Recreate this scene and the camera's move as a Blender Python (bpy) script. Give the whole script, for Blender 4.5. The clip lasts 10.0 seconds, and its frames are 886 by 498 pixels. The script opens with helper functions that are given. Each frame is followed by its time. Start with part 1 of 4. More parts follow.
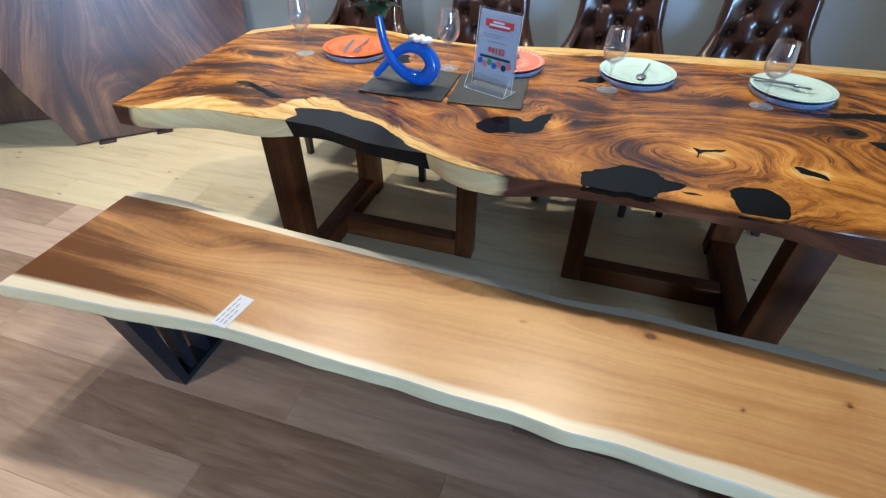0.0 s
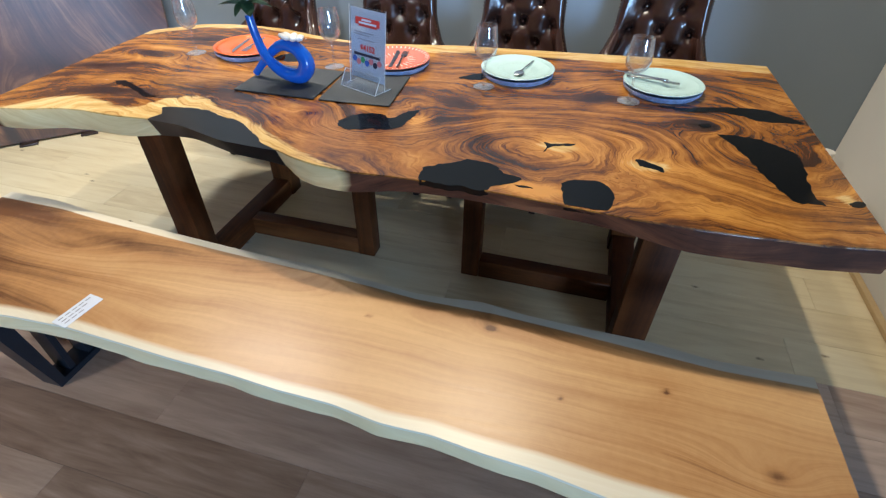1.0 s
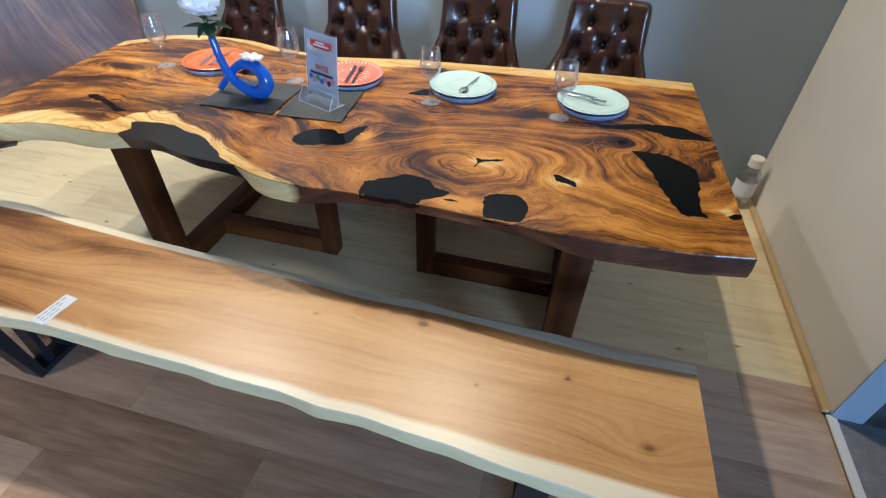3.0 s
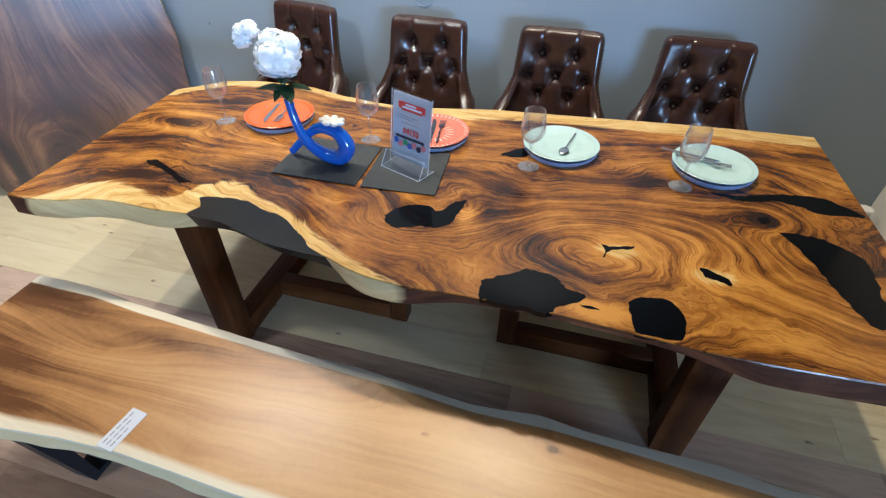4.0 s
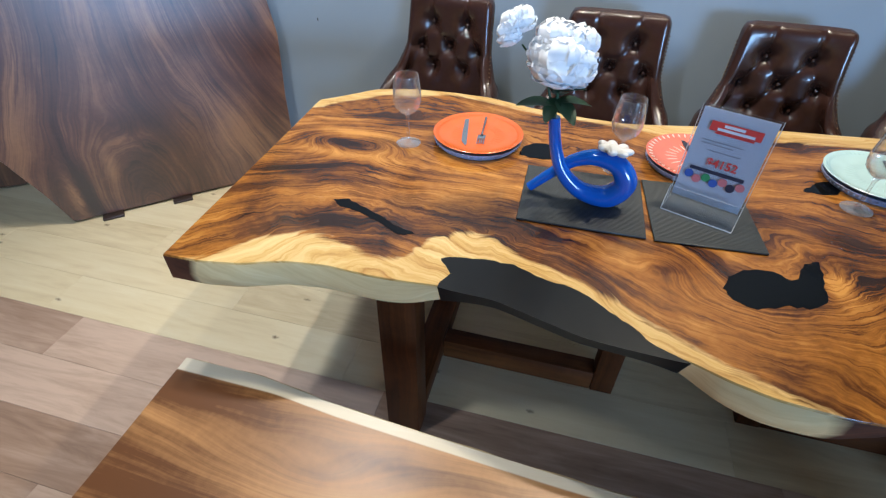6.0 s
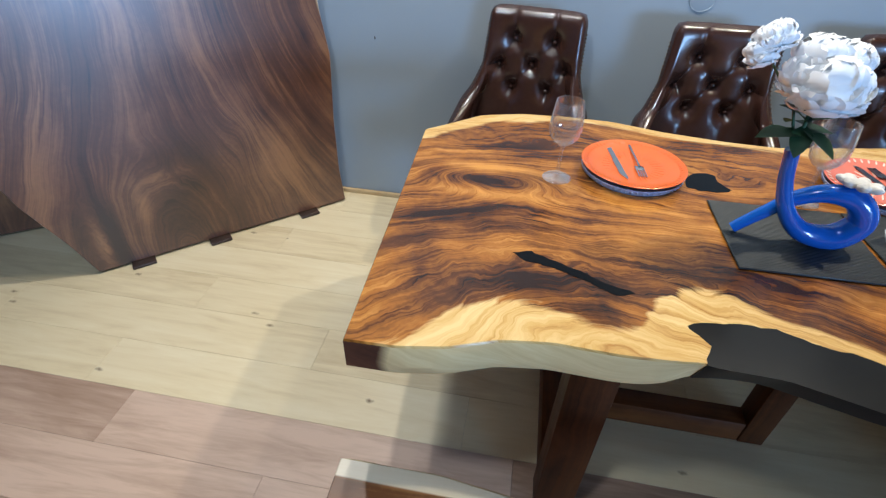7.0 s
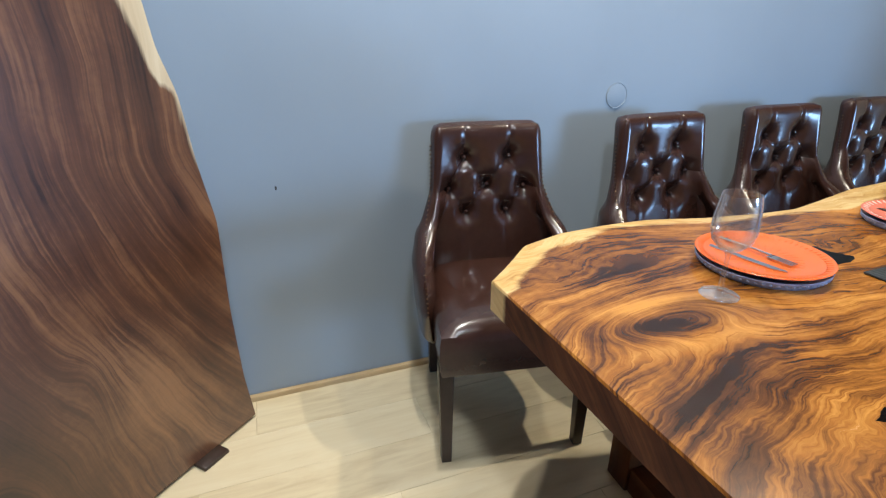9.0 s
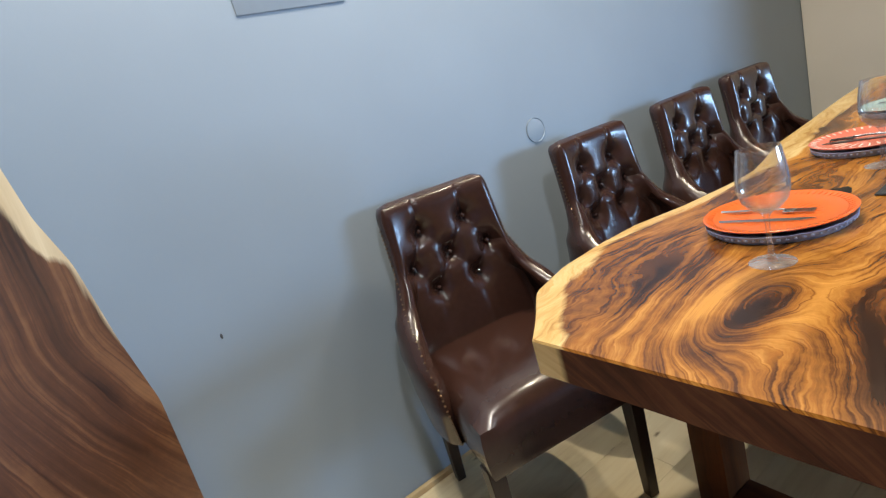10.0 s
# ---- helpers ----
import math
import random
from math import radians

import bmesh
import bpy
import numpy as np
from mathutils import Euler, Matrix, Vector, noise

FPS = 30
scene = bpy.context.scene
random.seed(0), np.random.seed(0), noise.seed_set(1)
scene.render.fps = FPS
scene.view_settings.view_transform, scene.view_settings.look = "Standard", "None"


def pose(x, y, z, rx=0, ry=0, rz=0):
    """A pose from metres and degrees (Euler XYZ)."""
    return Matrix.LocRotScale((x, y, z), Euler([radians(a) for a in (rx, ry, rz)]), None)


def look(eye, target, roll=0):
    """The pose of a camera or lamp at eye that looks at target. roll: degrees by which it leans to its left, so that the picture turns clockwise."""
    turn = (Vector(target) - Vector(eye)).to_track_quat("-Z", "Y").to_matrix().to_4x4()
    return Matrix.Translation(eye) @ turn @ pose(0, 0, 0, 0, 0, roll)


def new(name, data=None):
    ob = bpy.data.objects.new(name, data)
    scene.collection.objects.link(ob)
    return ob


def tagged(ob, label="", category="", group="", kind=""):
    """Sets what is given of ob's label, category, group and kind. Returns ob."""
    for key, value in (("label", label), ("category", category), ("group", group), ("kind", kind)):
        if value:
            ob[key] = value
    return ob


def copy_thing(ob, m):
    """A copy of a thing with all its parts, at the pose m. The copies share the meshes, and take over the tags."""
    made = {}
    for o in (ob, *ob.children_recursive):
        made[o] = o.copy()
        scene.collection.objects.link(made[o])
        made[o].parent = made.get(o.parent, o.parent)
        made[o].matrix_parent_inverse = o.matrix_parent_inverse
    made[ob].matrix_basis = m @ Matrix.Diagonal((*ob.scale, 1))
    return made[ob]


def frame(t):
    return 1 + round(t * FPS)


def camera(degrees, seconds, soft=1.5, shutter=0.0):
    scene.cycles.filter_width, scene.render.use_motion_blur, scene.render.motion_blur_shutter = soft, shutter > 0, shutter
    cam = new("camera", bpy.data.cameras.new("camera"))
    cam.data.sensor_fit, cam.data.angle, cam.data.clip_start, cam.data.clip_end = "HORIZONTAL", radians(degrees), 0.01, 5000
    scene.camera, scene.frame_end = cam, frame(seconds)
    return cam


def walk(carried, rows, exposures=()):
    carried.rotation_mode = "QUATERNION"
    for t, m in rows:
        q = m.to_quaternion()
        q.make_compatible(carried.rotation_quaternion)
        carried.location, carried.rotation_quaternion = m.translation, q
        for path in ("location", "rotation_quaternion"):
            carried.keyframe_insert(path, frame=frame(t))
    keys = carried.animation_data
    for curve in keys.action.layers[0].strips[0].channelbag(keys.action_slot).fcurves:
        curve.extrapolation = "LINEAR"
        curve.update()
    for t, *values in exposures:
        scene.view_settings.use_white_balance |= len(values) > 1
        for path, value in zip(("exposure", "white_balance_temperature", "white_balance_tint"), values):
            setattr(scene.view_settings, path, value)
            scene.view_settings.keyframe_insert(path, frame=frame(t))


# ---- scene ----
cam = camera(83.8, 10.0, 1.3)
PATH = [
    (0, (0.102, -1.467, 1.401), (-0.348, 0.004, 0.122), 0.4),
    (0.5, (0.299, -1.383, 1.39), (-0.126, 0.098, 0.116), 0.4),
    (1, (0.466, -1.377, 1.396), (0.053, 0.108, 0.122), 0.5),
    (1.5, (0.605, -1.427, 1.458), (0.201, 0.059, 0.182), 0.7),
    (2, (0.663, -1.48, 1.471), (0.253, 0.009, 0.2), 0.5),
    (2.2, (0.684, -1.486, 1.481), (0.282, 0.001, 0.205), 0.8),
    (3.3, (0.55, -1.356, 1.546), (0.191, 0.114, 0.239), 1.6),
    (3.5, (0.467, -1.283, 1.533), (0.064, 0.2, 0.253), 0.6),
    (4, (0.256, -1.197, 1.595), (-0.144, 0.277, 0.304), 0.6),
    (4.5, (0.048, -1.086, 1.557), (-0.345, 0.388, 0.264), 0.7),
    (5, (-0.132, -1.011, 1.544), (-0.529, 0.467, 0.256), 0.6),
    (5.5, (-0.314, -1.012, 1.55), (-0.703, 0.464, 0.258), 0.9),
    (6, (-0.573, -0.963, 1.433), (-0.953, 0.523, 0.15), 1.1),
    (6.2, (-0.71, -0.924, 1.362), (-1.06, 0.596, 0.109), 2.0),
    (7.3, (-1.236, -0.82, 1.37), (-1.419, 0.753, 0.148), 1.2),
    (7.5, (-1.342, -0.769, 1.347), (-1.451, 0.84, 0.164), 1.0),
    (8, (-1.491, -0.548, 1.294), (-1.378, 1.136, 0.221), 1.2),
    (8.5, (-1.643, -0.431, 1.247), (-1.26, 1.294, 0.312), 1.4),
    (9, (-1.764, -0.343, 1.203), (-1.151, 1.39, 0.416), -0.4),
    (9.5, (-1.772, -0.26, 1.143), (-0.894, 1.439, 0.555), -3.6),
    (10, (-1.835, -0.142, 1.134), (-0.871, 1.542, 0.648), -17.0),
]
walk(cam, [(t, look(eye, target, roll)) for t, eye, target, roll in PATH], ((0, -0.33, 6400, 10), (2, -0.28, 6450, 10), (3.6, -0.42, 6400, 10), (5.5, -0.52, 6250, 10), (7.5, -0.62, 6200, 10), (9, -0.46, 6350, 10), (10, -0.48, 6800, 10)))

# ---- world, window light, ceiling spots and added fill spots ----
world = bpy.data.worlds.new("daylight")
scene.world = world
world.use_nodes = True
wn = world.node_tree
sky = wn.nodes.new("ShaderNodeTexSky")
sky.sky_type, sky.sun_disc = "NISHITA", False
sky.sun_elevation, sky.sun_rotation = radians(38), radians(200)
wn.links.new(sky.outputs["Color"], wn.nodes["Background"].inputs["Color"])
wn.nodes["Background"].inputs["Strength"].default_value = 0.12


def lamp(name, kind, where, target, energy, colour):
    data = bpy.data.lights.new(name, kind)
    data.energy, data.color = energy, colour
    ob = new(name, data)
    ob.matrix_world = look(where, target)
    return data


win = lamp("window_light", "AREA", (6.9, -9.5, 1.25), (-1.9, 1.0, 0.9), 1500, (0.34, 0.60, 1.0))
win.shape, win.size, win.size_y = "RECTANGLE", 3.4, 2.2
WARM, WHITE = (1.0, 0.895, 0.715), (1.0, 0.95, 0.88)
for sx, sy, watts, tone in ((-1.38, 0.62, 135, WHITE), (-1.75, 0.50, 80, WHITE), (-0.28, 0.68, 65, WARM), (0.22, 0.64, 175, WARM)):
    sp = lamp("spot_and_fill", "SPOT", (sx, sy, 2.93), (sx, sy - 0.25, 0), watts, tone)
    sp.spot_size, sp.spot_blend, sp.shadow_soft_size = radians(125), 0.6, 0.035
# Added cool fill that brightens the left back wall; no known fitting.
sp = lamp("spot_and_fill", "SPOT", (-1.75, -1.15, 2.93), (-1.75, 1.1, 0.5), 170, (0.84, 0.92, 1.0))
sp.spot_size, sp.spot_blend, sp.shadow_soft_size = radians(80), 0.8, 0.10
# Two more added fills: front-left floor, and a cool one over the bench.
for sx, sy, watts, tone in ((-1.85, -2.35, 190, WHITE), (0.35, -2.3, 62, (0.84, 0.93, 1.0))):
    sp = lamp("spot_and_fill", "SPOT", (sx, sy, 2.93), (sx, sy + 0.1, 0), watts, tone)
    sp.spot_size, sp.spot_blend, sp.shadow_soft_size = radians(86), 0.8, 0.06


# ---- materials ----
def material(name):
    m = bpy.data.materials.new(name)
    m.use_nodes = True
    return m, m.node_tree, m.node_tree.nodes["Principled BSDF"]


def node(tree, kind, **values):
    n = tree.nodes.new("ShaderNode" + kind)
    for key, value in values.items():
        n.inputs[key.replace("_", " ")].default_value = value
    return n


def ramp(tree, source, stops):
    n = tree.nodes.new("ShaderNodeValToRGB")
    while len(n.color_ramp.elements) < len(stops):
        n.color_ramp.elements.new(0.5)
    for e, (p, c) in zip(n.color_ramp.elements, stops):
        e.position, e.color = p, (*c, 1)
    tree.links.new(source, n.inputs["Fac"])
    return n.outputs["Color"]


def calc(tree, op, a, b=None, clamp=False):
    n = tree.nodes.new("ShaderNodeMath")
    n.operation, n.use_clamp = op, clamp
    for k, v in enumerate((a, b)):
        if v is None:
            continue
        if isinstance(v, (int, float)):
            n.inputs[k].default_value = v
        else:
            tree.links.new(v, n.inputs[k])
    return n.outputs[0]


def blend(tree, fac, a, b, mode="MIX"):
    n = tree.nodes.new("ShaderNodeMix")
    n.data_type, n.blend_type = "RGBA", mode
    for k, v in (("Factor", fac), ("A", a), ("B", b)):
        sock = [q for q in n.inputs if q.name == k and q.type == ("VALUE" if k == "Factor" else "RGBA")][0]
        if isinstance(v, (int, float)):
            sock.default_value = v
        elif isinstance(v, tuple):
            sock.default_value = (*v, 1)
        else:
            tree.links.new(v, sock)
    return [q for q in n.outputs if q.type == "RGBA"][0]


def noise_of(tree, vector, scale, detail=3.0, rough=0.5, distort=0.0):
    n = node(tree, "TexNoise", Scale=scale, Detail=detail, Roughness=rough, Distortion=distort)
    if vector is not None:
        tree.links.new(vector, n.inputs["Vector"])
    return n.outputs["Fac"]


def relief(tree, bsdf, height, strength, distance):
    n = node(tree, "Bump", Strength=strength, Distance=distance)
    tree.links.new(height, n.inputs["Height"])
    tree.links.new(n.outputs["Normal"], bsdf.inputs["Normal"])


def plain(name, colour, rough=0.5, metal=0.0, vary=0.15, scale=30.0, bump=0.0, coat=0.0):
    """A painted, glazed or metal surface: one colour with slight mottling and wear in the gloss."""
    m, tree, b = material(name)
    co = tree.nodes.new("ShaderNodeTexCoord").outputs["Object"]
    n1 = noise_of(tree, co, scale, 4)
    n2 = noise_of(tree, co, scale * 0.13, 3)
    low, high = tuple(c * (1 - vary) for c in colour), tuple(min(1, c * (1 + vary)) for c in colour)
    both = calc(tree, "ADD", calc(tree, "MULTIPLY", n1, 0.5), calc(tree, "MULTIPLY", n2, 0.5))
    tree.links.new(ramp(tree, both, ((0.3, low), (0.7, high))), b.inputs["Base Color"])
    tree.links.new(calc(tree, "ADD", calc(tree, "MULTIPLY", n1, rough * 0.3), rough * 0.85), b.inputs["Roughness"])
    b.inputs["Metallic"].default_value = metal
    b.inputs["Coat Weight"].default_value = coat
    if bump:
        relief(tree, b, n1, bump, 0.002)
    return m


def figured_wood(name, heart, sapwood, coarse, fine, rough, along=1.6, coat=0.25, contrast=1.0, lines=0.10, fray=0.06, shine=0.5, wave=1.0, coat_rough=0.2, patches=0.35):
    """Wood whose grain runs along the lines of equal 'grain', curls where 'curl' is high, with pale sapwood where 'sap' is above zero."""
    m, tree, b = material(name)
    co = tree.nodes.new("ShaderNodeTexCoord").outputs["Object"]
    sep = node(tree, "SeparateXYZ")
    tree.links.new(co, sep.inputs[0])
    at = {}
    for key in ("grain", "sap", "dark", "curl"):
        n = tree.nodes.new("ShaderNodeAttribute")
        n.attribute_name = key
        at[key] = n.outputs["Fac"]

    def mid(value, gain):
        return calc(tree, "MULTIPLY", calc(tree, "SUBTRACT", value, 0.5), gain)

    wob = calc(tree, "ADD", mid(noise_of(tree, co, 5.0, 3), 0.05), mid(noise_of(tree, co, 26.0, 4), 0.013))
    curls = calc(tree, "ADD", mid(noise_of(tree, co, 8.0, 3, 0.5, 0.5), 0.20), mid(noise_of(tree, co, 30.0, 2, 0.5, 0.4), 0.022))
    grain = calc(tree, "ADD", calc(tree, "ADD", at["grain"], calc(tree, "MULTIPLY", wob, wave)), calc(tree, "MULTIPLY", curls, at["curl"]))

    def streaks(freq, drift, detail, roughness):
        vec = node(tree, "CombineXYZ")
        tree.links.new(calc(tree, "MULTIPLY", grain, freq), vec.inputs[0])
        tree.links.new(calc(tree, "MULTIPLY", sep.outputs[0], drift), vec.inputs[1])
        tree.links.new(calc(tree, "MULTIPLY", sep.outputs[1], drift), vec.inputs[2])
        return noise_of(tree, vec.outputs[0], 1.0, detail, roughness)

    broad = streaks(coarse * 0.42, along, 3, 0.5)
    s1 = streaks(coarse, along * 1.3, 5, 0.6)
    s2 = streaks(fine, along * 3, 4, 0.65)
    s4 = streaks(coarse * 1.25, along * 0.9, 3, 0.55)
    zone = calc(tree, "MULTIPLY", calc(tree, "SUBTRACT", noise_of(tree, co, 4.5, 3), 0.30), 2.6, True)
    line = calc(tree, "SUBTRACT", 1.0, calc(tree, "MULTIPLY", calc(tree, "ABSOLUTE", calc(tree, "SUBTRACT", s4, 0.5)), 24.0), True)
    line = calc(tree, "MULTIPLY", line, zone)
    patch = noise_of(tree, co, 6.0, 4, 0.55, 0.8)
    tone = calc(tree, "ADD", mid(broad, 0.62), mid(s1, 0.44))
    tone = calc(tree, "ADD", tone, calc(tree, "ADD", mid(s2, 0.34), mid(patch, patches)))
    tone = calc(tree, "ADD", tone, mid(noise_of(tree, co, 60.0, 3, 0.6), 0.10))
    tone = calc(tree, "SUBTRACT", tone, calc(tree, "MULTIPLY", at["dark"], 0.17))
    tone = calc(tree, "SUBTRACT", tone, calc(tree, "MULTIPLY", line, lines))
    hcol = ramp(tree, calc(tree, "ADD", calc(tree, "MULTIPLY", tone, contrast), 0.5), heart)
    smix = calc(tree, "SUBTRACT", calc(tree, "ADD", calc(tree, "MULTIPLY", s1, 0.6), calc(tree, "MULTIPLY", s2, 0.4)), calc(tree, "MULTIPLY", line, 0.06))
    scol = ramp(tree, smix, sapwood)
    edge = calc(tree, "ADD", at["sap"], mid(s1, fray))
    mask = calc(tree, "ADD", calc(tree, "MULTIPLY", edge, 70.0), 0.5, True)
    col = blend(tree, mask, hcol, scol)
    tree.links.new(col, b.inputs["Base Color"])
    tree.links.new(calc(tree, "ADD", calc(tree, "MULTIPLY", s2, rough * 0.4), rough * 0.8), b.inputs["Roughness"])
    b.inputs["Coat Weight"].default_value, b.inputs["Coat Roughness"].default_value = coat, coat_rough
    b.inputs["Specular IOR Level"].default_value = shine
    relief(tree, b, s2, 0.10, 0.001)
    return m


def plank_wood(name, stops, rough, knots, spread):
    """Printed floor planks: each plank takes its own tone and its own stretch of grain."""
    m, tree, b = material(name)
    co = tree.nodes.new("ShaderNodeTexCoord").outputs["Object"]
    info = tree.nodes.new("ShaderNodeObjectInfo").outputs["Random"]
    sep = node(tree, "SeparateXYZ")
    tree.links.new(co, sep.inputs[0])
    vec = node(tree, "CombineXYZ")
    tree.links.new(sep.outputs[0], vec.inputs[0])
    tree.links.new(sep.outputs[1], vec.inputs[1])
    tree.links.new(calc(tree, "MULTIPLY", info, 40.0), vec.inputs[2])
    mp = node(tree, "Mapping", Scale=(1.3, 9.0, 1.0))
    tree.links.new(vec.outputs[0], mp.inputs[0])
    s1 = noise_of(tree, mp.outputs[0], 1.6, 4, 0.55, 0.8)
    mp2 = node(tree, "Mapping", Scale=(3.0, 60.0, 1.0))
    tree.links.new(vec.outputs[0], mp2.inputs[0])
    s2 = noise_of(tree, mp2.outputs[0], 1.5, 3, 0.6)
    mp3 = node(tree, "Mapping", Scale=(2.2, 16.0, 1.0))
    tree.links.new(vec.outputs[0], mp3.inputs[0])
    s3 = noise_of(tree, mp3.outputs[0], 1.0, 5, 0.65, 1.6)
    tone = calc(tree, "ADD", calc(tree, "MULTIPLY", s1, 0.40), calc(tree, "MULTIPLY", s2, 0.14))
    tone = calc(tree, "ADD", tone, calc(tree, "MULTIPLY", calc(tree, "SUBTRACT", s3, 0.35), 0.42))
    tone = calc(tree, "ADD", tone, calc(tree, "MULTIPLY", info, spread))
    col = ramp(tree, tone, stops)
    if knots:
        vo = node(tree, "TexVoronoi", Scale=3.0)
        vo.voronoi_dimensions = "2D"
        vec2 = node(tree, "CombineXYZ")
        tree.links.new(calc(tree, "ADD", calc(tree, "MULTIPLY", sep.outputs[0], 0.7), calc(tree, "MULTIPLY", info, 37.0)), vec2.inputs[0])
        tree.links.new(calc(tree, "ADD", calc(tree, "MULTIPLY", sep.outputs[1], 1.4), calc(tree, "MULTIPLY", info, 11.0)), vec2.inputs[1])
        tree.links.new(vec2.outputs[0], vo.inputs["Vector"])
        pick = node(tree, "SeparateColor")
        tree.links.new(vo.outputs["Color"], pick.inputs[0])
        some = calc(tree, "GREATER_THAN", pick.outputs[0], 0.5)
        size = calc(tree, "ADD", vo.outputs["Distance"], calc(tree, "MULTIPLY", noise_of(tree, co, 70.0, 2), 0.05))
        spot = calc(tree, "MULTIPLY", calc(tree, "SUBTRACT", 1.6, calc(tree, "MULTIPLY", size, 26.0), True), some)
        col = blend(tree, spot, col, (0.12, 0.07, 0.03))
    tree.links.new(col, b.inputs["Base Color"])
    b.inputs["Roughness"].default_value = rough
    relief(tree, b, s2, 0.08, 0.001)
    return m


def wall_paint(name, colour):
    m, tree, b = material(name)
    co = tree.nodes.new("ShaderNodeTexCoord").outputs["Object"]
    n1, n2 = noise_of(tree, co, 1.3, 3), noise_of(tree, co, 220.0, 2)
    low, high = tuple(c * 0.93 for c in colour), tuple(c * 1.05 for c in colour)
    tree.links.new(ramp(tree, n1, ((0.3, low), (0.7, high))), b.inputs["Base Color"])
    b.inputs["Roughness"].default_value = 0.55
    relief(tree, b, n2, 0.10, 0.001)
    return m


def clear(name, tint=(1, 1, 1), power=4.0, gloss=0.02, glint=0.16, least=0.06):
    """Thin clear glass or plastic: it lets light through and mirrors more at a slant, with diffuse white for bright
    reflections.
    """
    m, tree, b = material(name)
    tree.nodes.remove(b)
    through_it, mirror = tree.nodes.new("ShaderNodeBsdfTransparent"), tree.nodes.new("ShaderNodeBsdfGlossy")
    through_it.inputs["Color"].default_value = (*tint, 1)
    mirror.inputs["Roughness"].default_value = gloss
    # White diffuse stands in for window reflections along rims and stems.
    glint_white = tree.nodes.new("ShaderNodeBsdfDiffuse")
    glint_white.inputs["Color"].default_value = (0.85, 0.87, 0.88, 1)
    skin = tree.nodes.new("ShaderNodeMixShader")
    skin.inputs[0].default_value = glint
    tree.links.new(mirror.outputs[0], skin.inputs[1])
    tree.links.new(glint_white.outputs[0], skin.inputs[2])
    slant = tree.nodes.new("ShaderNodeLayerWeight").outputs["Facing"]
    edge = calc(tree, "ADD", calc(tree, "MULTIPLY", calc(tree, "POWER", slant, power), 0.85), least)
    mix = tree.nodes.new("ShaderNodeMixShader")
    tree.links.new(edge, mix.inputs[0])
    tree.links.new(through_it.outputs[0], mix.inputs[1])
    tree.links.new(skin.outputs[0], mix.inputs[2])
    tree.links.new(mix.outputs[0], tree.nodes["Material Output"].inputs["Surface"])
    return m


T_HEART = ((0.16, (0.022, 0.0075, 0.003)), (0.34, (0.110, 0.036, 0.0085)), (0.52, (0.330, 0.122, 0.018)), (0.75, (0.61, 0.275, 0.052)))
T_SAP = ((0.30, (0.36, 0.16, 0.038)), (0.44, (0.62, 0.38, 0.12)), (0.62, (0.80, 0.58, 0.26)))
M_TABLE = figured_wood("raintree_wood", T_HEART, T_SAP, 30, 150, 0.25, 2.2, 0.10, 1.38, 0.17, 0.075, 0.40, 1.7)
M_TABLE_SIDE = figured_wood("raintree_edge", ((0.2, (0.030, 0.010, 0.005)), (0.5, (0.105, 0.036, 0.017)), (0.8, (0.24, 0.095, 0.042))), ((0.25, (0.58, 0.38, 0.17)), (0.5, (0.72, 0.53, 0.26)), (0.70, (0.82, 0.65, 0.35))), 20, 90, 0.75, 2.6, 0.0, 1.2, 0.10, 0.01, 0.25)
B_HEART = ((0.16, (0.145, 0.058, 0.021)), (0.40, (0.47, 0.235, 0.088)), (0.70, (0.70, 0.425, 0.19)))
M_BENCH = figured_wood("bench_wood", B_HEART, ((0.3, (0.74, 0.65, 0.48)), (0.7, (0.86, 0.80, 0.65))), 15, 110, 0.36, 0.6, 0.0, 1.05, 0.07, 0.015, 0.5, 0.15, 0.2, 0.15)
# Edge sapwood is yellowed: the warm light on the front is in its colour.
M_BENCH_SIDE = figured_wood("warm_lit_bench_edge", B_HEART, ((0.3, (0.70, 0.54, 0.29)), (0.7, (0.84, 0.71, 0.44))), 13, 90, 0.62, 0.7, 0.0, 1.0, 0.04, 0.015)
M_SLAB = figured_wood("walnut_slab_wood", ((0.16, (0.024, 0.0085, 0.0045)), (0.46, (0.098, 0.036, 0.016)), (0.76, (0.26, 0.118, 0.050))),
                      ((0.3, (0.50, 0.36, 0.20)), (0.7, (0.68, 0.54, 0.34))), 15, 100, 0.46, 0.9, 1.0, 1.45, 0.16, 0.06, 0.12, 0.5, 0.29, 0.15)
M_SLAB.node_tree.nodes["Principled BSDF"].inputs["Coat IOR"].default_value = 1.75
M_LEG = figured_wood("table_leg_wood", ((0.25, (0.022, 0.0055, 0.0018)), (0.5, (0.080, 0.022, 0.0055)), (0.75, (0.150, 0.046, 0.012))),
                     ((0.3, (0.5, 0.3, 0.1)), (0.7, (0.6, 0.4, 0.2))), 22, 90, 0.45, 1.0, 0.0, 1.1, 0.08, 0.06, 0.2)
M_PALE = plank_wood("pale_oak_plank", ((0.20, (0.58, 0.46, 0.27)), (0.40, (0.73, 0.62, 0.40)), (0.64, (0.81, 0.72, 0.51))), 0.42, True, 0.12)
M_BROWN = plank_wood("brown_oak_plank", ((0.20, (0.15, 0.085, 0.055)), (0.42, (0.36, 0.24, 0.170)), (0.70, (0.62, 0.46, 0.355))), 0.40, False, 0.34)
M_WALL = wall_paint("blue_grey_paint", (0.272, 0.326, 0.375))
M_WALL_R = wall_paint("warm_grey_paint", (0.71, 0.685, 0.64))
M_WHITE = wall_paint("white_paint", (0.78, 0.77, 0.74))
M_CEILING = wall_paint("grey_ceiling_paint", (0.11, 0.11, 0.11))
